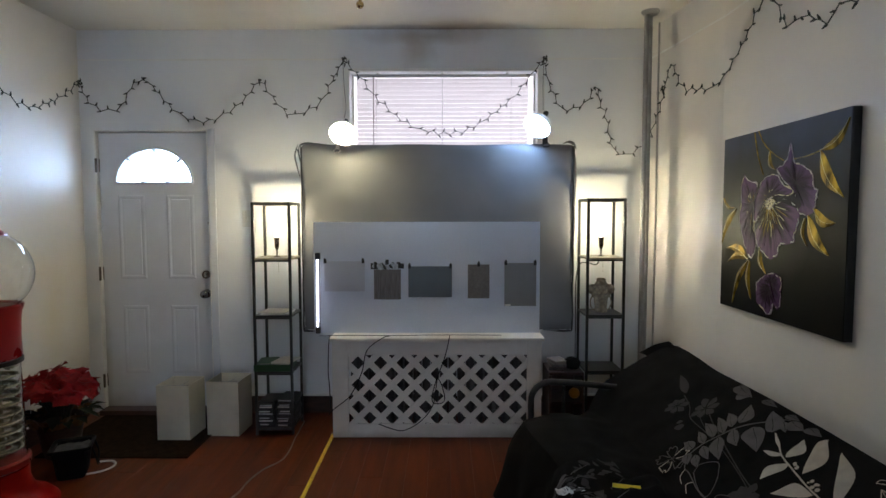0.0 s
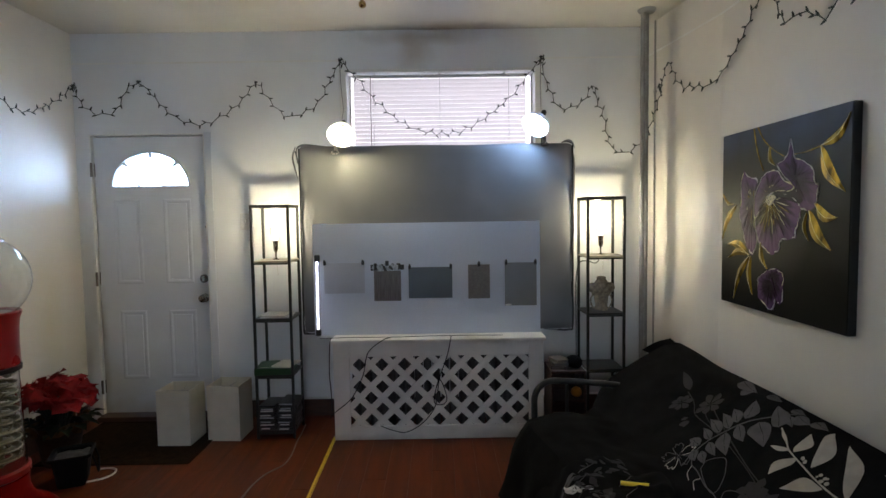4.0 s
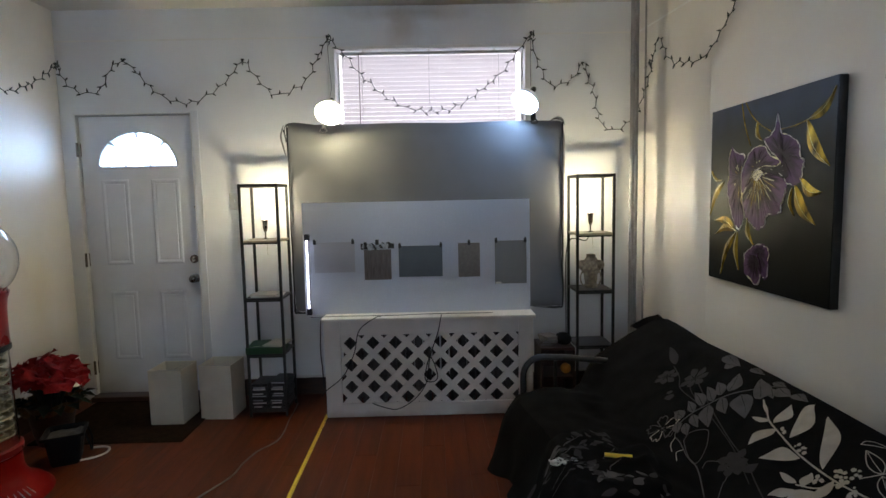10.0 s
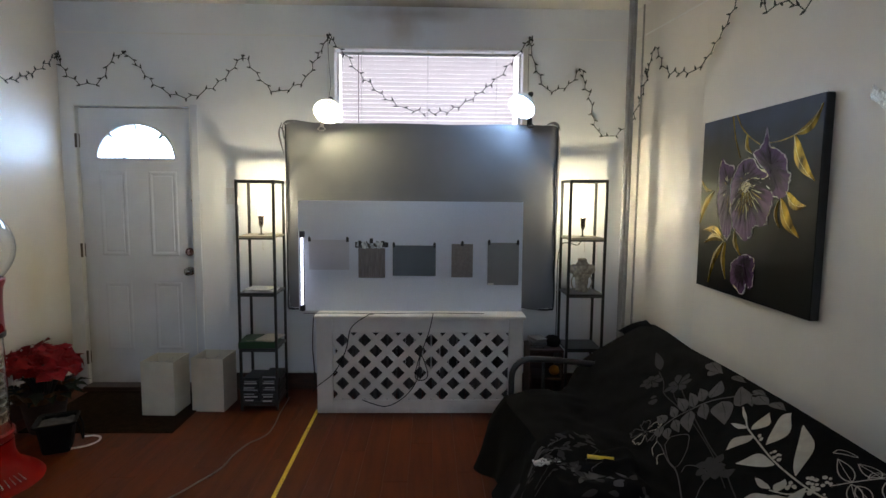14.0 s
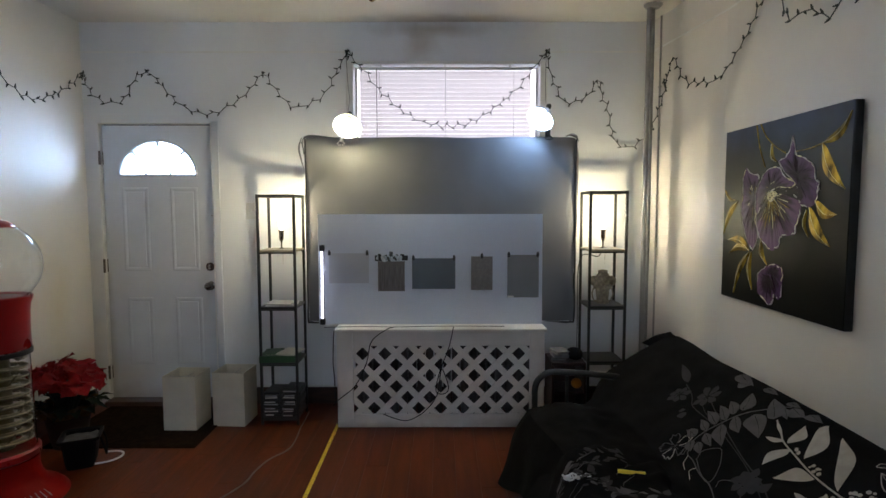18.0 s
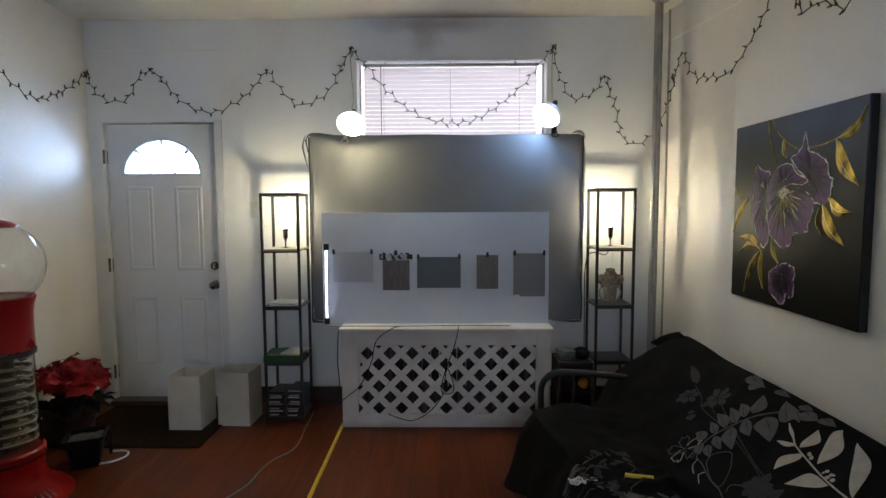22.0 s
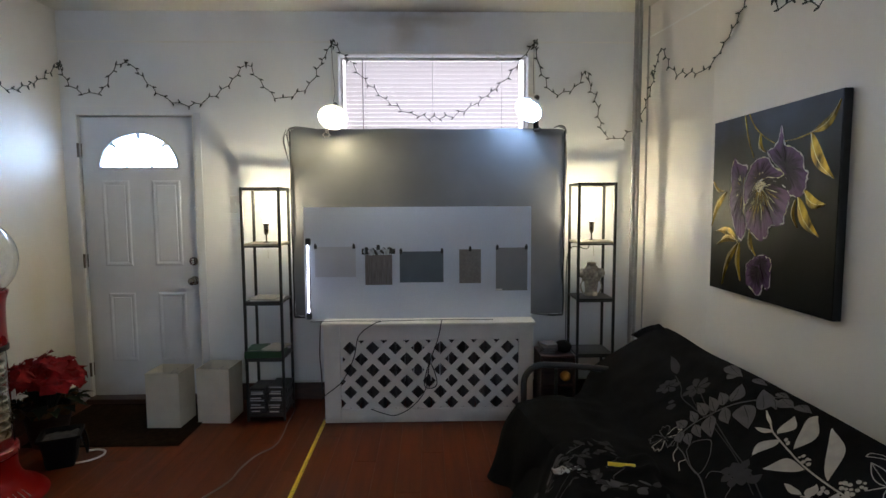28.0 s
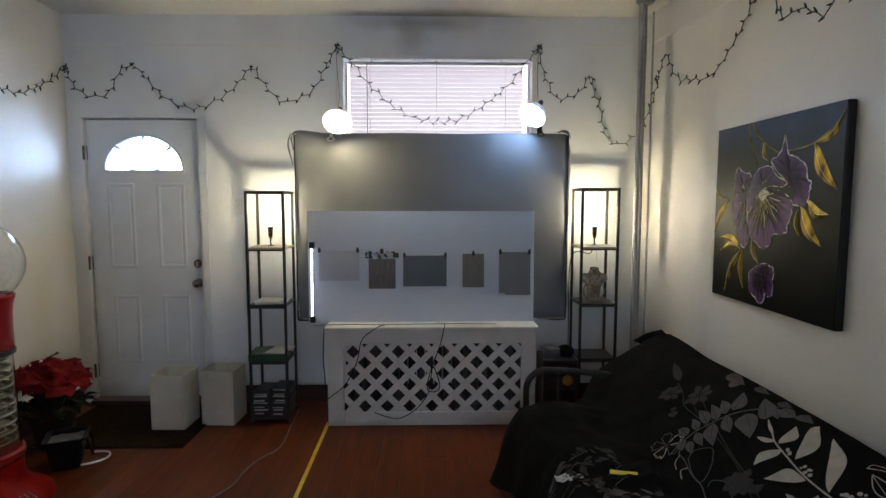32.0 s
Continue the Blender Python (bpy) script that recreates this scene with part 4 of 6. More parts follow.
for y in (YNEAR + 0.1, YFAR - 0.16):
    part("leg", tube([(0.72, y, 0), (0.72, y, 0.2)], 0.018, 10), BLACKM, fut)
    part("leg", tube([(1.5, y, 0), (1.5, y, 0.2)], 0.018, 10), BLACKM, fut)
# bent tube arm
ya = 3.47
arm = [(0.650, ya, 0.02), (0.648, ya, 0.40)]
arm += [(0.648 + 0.11 * (1 - math.cos(a * math.pi / 16)), ya, 0.425 + 0.11 * math.sin(a * math.pi / 16)) for a in range(9)]
arm += [(0.90, ya, 0.528), (1.05, ya, 0.512), (1.3, ya, 0.475)]
part("arm", tube(arm, 0.0175, 12), BLACKM, fut, "bent black metal arm", smooth=True)
part("arm_post", tube([(0.83, ya, 0.02), (0.83, ya, 0.51)], 0.010, 8), BLACKM, fut)
part("side_rail", tube([(0.66, ya, 0.2), (1.5, ya, 0.2)], 0.015, 8), BLACKM, fut)


# corner of the cover sticking out at the far top end, and the cloth hanging over that end
def flap(u, v):
    tip, top = Vector((1.315, 3.645, 0.655)), Vector((1.475, 3.628, 0.712))
    a = tip.lerp(top, u) + Vector((0, 0, 0.012 * math.sin(math.pi * u)))
    b = Vector((1.395, 3.60, 0.612)).lerp(back_point(3.56, 1.0), u)
    p = a.lerp(b, v)
    return p + Vector((-0.010, 0.006, 0.014)) * math.sin(math.pi * v) * (0.4 + 0.6 * u)


part("cover_corner", grid(12, 8, flap, thick=0.010), BLACKCLOTH, fut, smooth=True)


def end_drape(u, v):
    top = cover_point(0, 0.15 + 0.42 * u)
    p = top.copy()
    p.y += 0.02 * math.sin(v * 3) + 0.015 * math.sin(u * 19) * v
    p.z = top.z * (1 - v) + (0.30 - 0.1 * (1 - u)) * v
    return p


part("end_drape", grid(24, 8, end_drape, thick=0.004), BLACKCLOTH, fut, smooth=True)
SLOPE = 0.536


def print_leaf(y0, s0, y1, s1, w, material, point=back_point, scale=SLOPE, belly=0.9, parent=None, name="printed_leaf", curl=0.04, rib=None):
    """A leaf of the print, lying on the cloth, swelling to its middle and pointed at the tip."""
    a, b = Vector((y0, s0 * scale)), Vector((y1, s1 * scale))
    d = b - a
    n = Vector((-d.y, d.x)).normalized()

    def f(u, v, up=0.0085):
        h = w * 0.54 * (math.sin(math.pi * u ** (belly * 0.85)) ** 1.05 if 0 < u < 1 else 0)
        h *= 1 + 0.05 * math.sin(u * 9 + w * 300)
        q = a + d * u + n * h * (2 * v - 1) * (1 + 0.18 * (1 if v > 0.5 else -1)) + n * curl * w * math.sin(u * 6 + w * 90)
        return point(q.x, q.y / scale, up)
    leaf = part(name, grid(12, 4, f), material, parent or cov)
    if rib and w > 0.028:
        def g(u, v):
            c = f(0.06 + 0.8 * u, 0.5, 0.0095)
            side = (f(0.06 + 0.8 * u, 1.0, 0.0095) - f(0.06 + 0.8 * u, 0.0, 0.0095)).normalized()
            return c + side * 0.0022 * (v - 0.5) * (1 - 0.6 * u)
        part("leaf_rib", grid(10, 1, g), rib, leaf)
    return leaf


def print_line(pts, w, material, point=back_point, scale=SLOPE, parent=None, name="printed_stem"):
    line = smoothline([(p[0], p[1] * scale, 0) for p in pts], 6)

    def f(u, v):
        i = min(len(line) - 1, int(u * (len(line) - 1) + 0.5))
        a, b = line[max(0, i - 1)], line[min(len(line) - 1, i + 1)]
        d = (b - a).normalized()
        q = line[i] + Vector((-d.y, d.x, 0)) * w * (v - 0.5)
        return point(q.x, q.y / scale, 0.0078)
    return part(name, grid(len(line) - 1, 1, f), material, parent or cov)


def print_disc(y, s, r, material, parent=None):
    def f(u, v):
        a = u * math.tau
        return back_point(y + r * v * math.cos(a), s + r * v * math.sin(a) / SLOPE, 0.009)
    bm = grid(12, 2, f)
    bmesh.ops.remove_doubles(bm, verts=bm.verts, dist=0.0001)
    return part("printed_berry", bm, material, parent or cov)


# the large pale spray
for q in (
    (2.363, 0.687, 2.442, 0.635, 0.024), (2.394, 0.712, 2.481, 0.796, 0.014), (2.321, 0.677, 2.333, 0.469, 0.053), (2.341, 0.696, 2.354, 0.868, 0.058),
    (2.235, 0.674, 2.303, 0.968, 0.072), (2.143, 0.614, 2.255, 0.454, 0.060), (2.043, 0.634, 2.215, 0.938, 0.058), (2.067, 0.465, 2.146, 0.452, 0.026),
    (2.045, 0.469, 2.067, 0.573, 0.037), (2.053, 0.433, 2.099, 0.302, 0.038), (2.006, 0.502, 2.040, 0.332, 0.050), (1.991, 0.615, 1.982, 0.432, 0.036)):
    print_leaf(*q[:4], q[4] * 0.86, LEAFLIGHT, belly=1.05, curl=0.14)
print_line([(2.48, 0.795), (2.40, 0.72), (2.363, 0.687), (2.265, 0.651), (2.183, 0.624), (2.10, 0.611), (2.017, 0.611), (1.953, 0.621), (1.859, 0.653), (1.795, 0.66), (1.70, 0.70)], 0.006, LEAFLIGHT)
print_line([(2.067, 0.46), (2.020, 0.505), (1.995, 0.555), (1.975, 0.61)], 0.005, LEAFLIGHT)
for y, s in ((2.298, 0.697), (2.277, 0.681), (2.188, 0.669), (2.166, 0.666), (2.146, 0.644), (2.167, 0.637), (2.039, 0.576), (2.031, 0.54), (2.021, 0.572), (2.006, 0.675), (1.999, 0.64),
             (1.991, 0.684), (1.983, 0.727), (1.964, 0.711), (1.963, 0.682), (1.976, 0.636), (1.962, 0.646), (1.967, 0.598), (1.925, 0.607), (1.922, 0.628), (1.919, 0.587)):
    print_disc(y, s, random.uniform(0.006, 0.0085), LEAFLIGHT)
    print_disc(y + random.uniform(-0.014, 0.014), s + random.uniform(-0.022, 0.022), random.uniform(0.004, 0.006), LEAFLIGHT)
# the grey branch
for q in (
    (2.681, 0.404, 2.771, 0.445, 0.036), (2.679, 0.499, 2.79, 0.538, 0.047), (2.659, 0.567, 2.769, 0.639, 0.042), (2.656, 0.645, 2.748, 0.72, 0.046),
    (2.643, 0.703, 2.702, 0.879, 0.062), (2.673, 0.381, 2.583, 0.337, 0.038), (2.659, 0.517, 2.547, 0.383, 0.059), (2.643, 0.629, 2.546, 0.543, 0.048),
    (2.695, 0.321, 2.769, 0.303, 0.045), (2.692, 0.261, 2.633, 0.201, 0.044), (2.655, 0.293, 2.583, 0.237, 0.036), (2.71, 0.28, 2.76, 0.34, 0.04)):
    print_leaf(*q, LEAFMID, belly=0.85, rib=BLACKCLOTH)
for q in (
    (2.58, 0.743, 2.456, 0.608, 0.084), (2.494, 0.784, 2.594, 0.932, 0.070), (2.504, 0.898, 2.448, 0.838, 0.030), (2.491, 0.934, 2.397, 0.913, 0.052),
    (2.412, 0.959, 2.332, 0.95, 0.042), (2.905, 0.984, 2.748, 0.932, 0.055), (2.707, 0.977, 2.618, 0.984, 0.034), (2.543, 0.965, 2.478, 0.98, 0.033), (2.82, 0.88, 2.76, 0.94, 0.045)):
    print_leaf(*q, LEAFMID, belly=0.7, rib=BLACKCLOTH)
print_line([(2.66, 0.12), (2.675, 0.201), (2.684, 0.379), (2.661, 0.547), (2.624, 0.694), (2.567, 0.818), (2.499, 0.942)], 0.0065, LEAFMID)
# dim flowers behind
for q in (
    (3.085, 0.658, 3.245, 0.781, 0.040), (2.24, 0.28, 2.33, 0.36, 0.051), (2.24, 0.31, 2.23, 0.42, 0.035), (2.28, 0.29, 2.35, 0.31, 0.026),
    (2.90, 0.40, 2.87, 0.35, 0.046), (2.91, 0.39, 2.93, 0.42, 0.03)):
    print_leaf(*q, LEAFDARK)
for cy, cs, r in ((2.89, 0.64, 0.082), (3.046, 0.507, 0.066), (2.305, 0.307, 0.07)):
    for k in range(7):
        a = k * math.tau / 7 + 0.4
        rr = r * random.uniform(0.75, 1.05)
        print_leaf(cy, cs, cy + rr * math.cos(a), cs + rr * math.sin(a) / SLOPE, r * 0.45, LEAFDARK, belly=2.0, name="printed_petal")
print_line([(3.084, 0.634), (2.986, 0.575), (2.897, 0.495), (2.766, 0.482), (2.672, 0.478)], 0.005, LEAFDARK)
print_line([(2.843, 0.627), (2.76, 0.577), (2.675, 0.537), (2.576, 0.488), (2.415, 0.419), (2.267, 0.373), (2.161, 0.309), (2.0, 0.22)], 0.005, LEAFDARK)
print_line([(2.90, 0.60), (2.80, 0.52), (2.60, 0.465), (2.36, 0.385), (2.18, 0.28)], 0.0035, LEAFDARK)
# flower and leaves drawn in outline only
for k in range(5):
    a = k * math.tau / 5 + 0.5
    cy, cs = 2.725, 0.145
    loop = []
    for i in range(9):
        b = (i / 8 - 0.5) * 1.15
        r = 0.074 * (0.25 + 0.75 * math.cos(b * 2.2) ** 0.5 if abs(b) < 0.57 else 0.25) * (1 + 0.12 * math.sin(i * 2.6 + k))
        loop.append((cy + r * math.cos(a + b), cs + r * math.sin(a + b) / SLOPE))
    print_line(loop, 0.0036, LEAFLIGHT if k % 2 else LEAFMID, name="printed_outline")
for k in range(6):
    a = k * 1.05
    print_line([(2.725, 0.145), (2.725 + 0.03 * math.cos(a), 0.145 + 0.03 * math.sin(a) / SLOPE)], 0.002, LEAFMID, name="printed_outline")
print_line([(2.573, 0.191), (2.59, 0.272), (2.541, 0.368), (2.49, 0.32), (2.454, 0.261), (2.42, 0.166), (2.435, 0.121), (2.503, 0.143), (2.573, 0.191)], 0.0036, LEAFMID, name="printed_outline")
print_line([(2.378, 0.144), (2.389, 0.2), (2.347, 0.253), (2.291, 0.261), (2.26, 0.20), (2.249, 0.161), (2.20, 0.06)], 0.0036, LEAFMID, name="printed_outline")
print_line([(2.66, 0.22), (2.628, 0.167), (2.578, 0.162), (2.488, 0.128), (2.402, 0.122), (2.303, 0.059), (2.25, 0.02)], 0.005, LEAFMID)
print_line([(2.62, 0.165), (2.60, 0.10), (2.56, 0.07)], 0.0035, LEAFLIGHT)
print_line([(2.53, 0.14), (2.54, 0.09), (2.50, 0.05)], 0.0035, LEAFLIGHT)


def leaf_outline(y0, s0, y1, s1, w, material=LEAFMID):
    a, b = Vector((y0, s0 * SLOPE)), Vector((y1, s1 * SLOPE))
    n = Vector((-(b - a).y, (b - a).x)).normalized()
    for sgn in (-1, 1):
        pts = [a.lerp(b, k / 6) + n * sgn * w * 0.5 * math.sin(math.pi * (k / 6) ** 0.8) for k in range(7)]
        print_line([(q.x, q.y / SLOPE) for q in pts], 0.003, material, name="printed_outline")
    print_line([(y0, s0), ((y0 + y1) / 2 + 0.004, (s0 + s1) / 2), (y1, s1)], 0.002, material, name="printed_outline")


for q in ((1.919, 0.798, 2.017, 0.865, 0.040), (1.881, 0.916, 1.962, 0.908, 0.039), (1.901, 0.796, 1.824, 0.764, 0.038), (1.916, 0.787, 1.831, 0.696, 0.040), (1.860, 0.906, 1.781, 0.823, 0.034), (1.902, 0.869, 1.883, 0.972, 0.026)):
    leaf_outline(*q, LEAFLIGHT)
print_line([(1.95, 0.703), (1.921, 0.795), (1.893, 0.874), (1.855, 0.97)], 0.0036, LEAFLIGHT, name="printed_outline")
print_line([(2.045, 0.879), (2.045, 0.914), (2.023, 0.945), (1.992, 0.946), (2.017, 0.912), (2.045, 0.879)], 0.0030, LEAFLIGHT, name="printed_outline")


# crumpled floral throw heaped on the seat
def heap(x, y, off=0.0):
    dx, dy = (x - 0.78) / 0.31, (y - 2.47) / 0.40
    r = math.hypot(dx, dy)
    e = 1 - smooth(0.55, 1.0, r + 0.12 * noise.noise(Vector((x * 6, y * 6, 1))))
    ridge = 1 - abs(noise.noise(Vector((x * 7, y * 6, 11)))) * 1.6
    z = 0.40 + e * (0.012 + 0.034 * ridge + 0.014 * noise.noise(Vector((x * 15, y * 13, 5)))) - (1 - e) * 0.05
    if x < 0.64:
        z -= (0.64 - x) * 1.6
    return Vector((x, y, z + off))


thr = thing("floral_throw", (0, 0, 0), "crumpled black throw with grey floral print heaped on the seat", "blanket")
cloth = part("cloth", grid(60, 70, lambda u, v: heap(0.47 + 0.62 * u, 2.06 + 0.80 * v), thick=0.004), BLACKCLOTH, thr, smooth=True)


def heap_point(y, x, off=0.0):
    return heap(x, y, off + 0.001)


fold = smoothline([(0.56, 2.54, 0), (0.62, 2.49, 0), (0.69, 2.40, 0), (0.78, 2.33, 0), (0.88, 2.28, 0), (0.97, 2.22, 0)], 12)
for i in range(78):
    q = fold[random.randrange(len(fold))]
    x, y = q.x + random.gauss(0, 0.022), q.y + random.gauss(0, 0.045)
    if i > 60:
        x, y = random.uniform(0.70, 0.86), random.uniform(2.54, 2.68)
    a = random.uniform(0, math.tau)
    l = random.uniform(0.03, 0.06)
    print_leaf(y, x, y + l * math.cos(a), x + l * math.sin(a), l * random.uniform(0.35, 0.6), LEAFDARK if i % 2 or i > 60 else LEAFMID, heap_point, 1.0, parent=cloth)
for y, x, dy, dx in ((2.52, 0.50, -0.03, 0.03), (2.47, 0.525, -0.05, 0.01), (2.38, 0.50, -0.03, 0.02), (2.43, 0.515, -0.04, 0.0)):
    print_leaf(y, x, y + dy, x + dx, 0.026, LEAFMID, heap_point, 1.0, parent=cloth)
for i in range(12):
    x, y = random.uniform(0.60, 0.80), random.uniform(2.35, 2.6)
    print_line([(y + 0.018 * k * math.cos(i * 2), x + 0.018 * k * math.sin(i * 2 + k * 0.6)) for k in range(5)], 0.003, LEAFMID, heap_point, 1.0, parent=cloth)

# small things lying on the throw
pen = thing("yellow_marker", (0.847, 2.472, 0.442), "yellow marker pen lying on the black cover", "pen")
part("barrel", tube([(-0.045, 0.012, 0), (0.03, -0.008, 0)], 0.008, 10), YELLOW, pen, smooth=True)
part("pen_cap", tube([(0.03, -0.008, 0), (0.052, -0.014, 0)], 0.0087, 10), YELLOW, pen, smooth=True)
wc = thing("white_cable", (0.635, 2.45, 0.432), "white cable bundle tied up on the throw", "cable")
pts = [(0.026 * math.cos(a * 0.9) + 0.0035 * a - 0.04, 0.015 * math.sin(a * 0.9), 0.004 + 0.008 * math.sin(a * 2.3)) for a in range(24)]
part("coil", tube(smoothline(pts, 4), 0.003, 6), WHITEPL, wc, smooth=True)
part("plug", box((-0.052, -0.010, -0.006), (-0.022, 0.008, 0.010), 0.005, rot=Matrix.Rotation(radians(30), 4, "Z")), WHITEPL, wc, smooth=True)
part("plug", box((0.045, -0.014, -0.006), (0.068, 0.002, 0.008), 0.004, rot=Matrix.Rotation(radians(-20), 4, "Z")), WHITEPL, wc, smooth=True)


# ---- painting on the side wall ----
def canvas_material():
    m = bpy.data.materials.new("painted canvas")
    m.use_nodes = True
    n, l = m.node_tree.nodes, m.node_tree.links
    b = n["Principled BSDF"]
    tc = n.new("ShaderNodeTexCoord")
    sep = n.new("ShaderNodeSeparateXYZ")
    l.new(tc.outputs["Object"], sep.inputs[0])
    nz = n.new("ShaderNodeTexNoise")
    nz.inputs["Scale"].default_value, nz.inputs["Detail"].default_value = 4, 6
    l.new(tc.outputs["Object"], nz.inputs["Vector"])
    wob = n.new("ShaderNodeMath")
    wob.operation = "MULTIPLY_ADD"
    wob.inputs[1].default_value = 0.35
    l.new(nz.outputs["Fac"], wob.inputs[0])
    l.new(sep.outputs["Z"], wob.inputs[2])
    ramp = n.new("ShaderNodeValToRGB")
    e = ramp.color_ramp.elements
    e[0].position, e[0].color = 0.0, (0.004, 0.004, 0.004, 1)
    e[1].position, e[1].color = 1.0, (0.060, 0.070, 0.105, 1)
    for p, c in ((0.25, (0.005, 0.0045, 0.003, 1)), (0.55, (0.011, 0.0105, 0.007, 1)), (0.8, (0.032, 0.034, 0.035, 1))):
        k = e.new(p)
        k.color = c
    mr = n.new("ShaderNodeMapRange")
    mr.inputs["From Min"].default_value, mr.inputs["From Max"].default_value = 0.05, 1.15
    l.new(wob.outputs[0], mr.inputs["Value"])
    l.new(mr.outputs[0], ramp.inputs[0])
    mp = n.new("ShaderNodeMapping")
    mp.vector_type = "TEXTURE"
    mp.inputs["Location"].default_value, mp.inputs["Scale"].default_value = (0, -0.26, 0.46), (1, 0.50, 0.40)
    l.new(tc.outputs["Object"], mp.inputs[0])
    gr = n.new("ShaderNodeTexGradient")
    gr.gradient_type = "SPHERICAL"
    l.new(mp.outputs[0], gr.inputs[0])
    mix = n.new("ShaderNodeMix")
    mix.data_type = "RGBA"
    mix.inputs["B"].default_value = (0.080, 0.075, 0.052, 1)
    l.new(gr.outputs["Fac"], mix.inputs["Factor"])
    l.new(ramp.outputs[0], mix.inputs["A"])
    l.new(mix.outputs["Result"], b.inputs["Base Color"])
    b.inputs["Roughness"].default_value = 0.42
    b.inputs["Specular IOR Level"].default_value = 0.10
    wv = n.new("ShaderNodeTexNoise")
    wv.inputs["Scale"].default_value = 350
    l.new(tc.outputs["Object"], wv.inputs["Vector"])
    bp = n.new("ShaderNodeBump")
    bp.inputs["Strength"].default_value, bp.inputs["Distance"].default_value = 0.25, 0.001
    l.new(wv.outputs["Fac"], bp.inputs["Height"])
    l.new(bp.outputs[0], b.inputs["Normal"])
    return m


CANVAS = canvas_material()
BLACKEDGE = mat("black canvas edge", (0.008, 0.008, 0.008), 0.5, var=0.2)
def petal_paint(name, throat, middle, rim):
    """Brushed paint that runs from a dark throat to a paler rim, in streaks along the petal."""
    m = bpy.data.materials.new(name)
    m.use_nodes = True
    n, l = m.node_tree.nodes, m.node_tree.links
    b = n["Principled BSDF"]
    uv = n.new("ShaderNodeUVMap")
    uv.uv_map = "petal"
    mp = n.new("ShaderNodeMapping")
    mp.inputs["Scale"].default_value = (26, 1.6, 1)
    l.new(uv.outputs[0], mp.inputs[0])
    nz = n.new("ShaderNodeTexNoise")
    nz.inputs["Scale"].default_value, nz.inputs["Detail"].default_value = 1.0, 5
    l.new(mp.outputs[0], nz.inputs["Vector"])
    sep = n.new("ShaderNodeSeparateXYZ")
    l.new(uv.outputs[0], sep.inputs[0])
    ad = n.new("ShaderNodeMath")
    ad.operation = "MULTIPLY_ADD"
    ad.inputs[1].default_value = 1.3
    l.new(nz.outputs["Fac"], ad.inputs[0])
    l.new(sep.outputs["Y"], ad.inputs[2])
    mr = n.new("ShaderNodeMapRange")
    mr.inputs["From Min"].default_value, mr.inputs["From Max"].default_value = 0.42, 1.55
    l.new(ad.outputs[0], mr.inputs["Value"])
    ramp = n.new("ShaderNodeValToRGB")
    e = ramp.color_ramp.elements
    e[0].position, e[0].color = 0.08, (*throat, 1)
    e[1].position, e[1].color = 0.95, (*rim, 1)
    k = e.new(0.66)
    k.color = (*middle, 1)
    l.new(mr.outputs[0], ramp.inputs[0])
    l.new(ramp.outputs[0], b.inputs["Base Color"])
    b.inputs["Roughness"].default_value, b.inputs["Specular IOR Level"].default_value = 0.45, 0.12
    bp = n.new("ShaderNodeBump")
    bp.inputs["Strength"].default_value, bp.inputs["Distance"].default_value = 0.6, 0.003
    l.new(nz.outputs["Fac"], bp.inputs["Height"])
    l.new(bp.outputs[0], b.inputs["Normal"])
    return m


PURPLE = petal_paint("purple paint", (0.007, 0.0035, 0.002), (0.028, 0.0115, 0.025), (0.120, 0.058, 0.130))
PURPLE2 = petal_paint("light purple paint", (0.006, 0.0025, 0.003), (0.028, 0.0105, 0.031), (0.085, 0.038, 0.100))
MOUTH = petal_paint("dark mouth paint", (0.012, 0.007, 0.004), (0.007, 0.0035, 0.003), (0.016, 0.007, 0.012))
THROAT = petal_paint("brown throat paint", (0.060, 0.036, 0.014), (0.018, 0.009, 0.007), (0.010, 0.005, 0.006))
GOLD = mat("gold paint", (0.46, 0.31, 0.045), 0.34, metal=1.0, var=0.4, scale=9, bump=0.9, bscale=40, col2=(0.022, 0.013, 0.003), stretch=(1, 3, 1))
SILVERLINE = mat("silver paint line", (0.50, 0.46, 0.46), 0.35, metal=0.5, var=0.2, scale=30)
VEIN = mat("dark vein paint", (0.024, 0.009, 0.022), 0.7, var=0.3, scale=20, spec=0.04)
CREAM = mat("cream paint", (0.62, 0.56, 0.36), 0.4, var=0.2, scale=30)
PY, PZ, PW, PH = 3.513, 0.968, 0.944, 0.906
pic = thing("flower_painting", (1.71, PY, PZ), "dark canvas painting of a purple flower with gold leaves", "painting")
canvas = part("canvas", box((0, -PW, 0), (0.004, 0, PH), 0.001), CANVAS, pic)
part("stretcher", box((0.0045, -PW - 0.001, -0.001), (0.039, 0.001, PH + 0.001), 0.003), BLACKEDGE, pic, "black wrapped canvas edge")


def paint_point(u, v, out=0.0):
    return Vector((-0.42 * out, -u * PW, (1 - v) * PH))


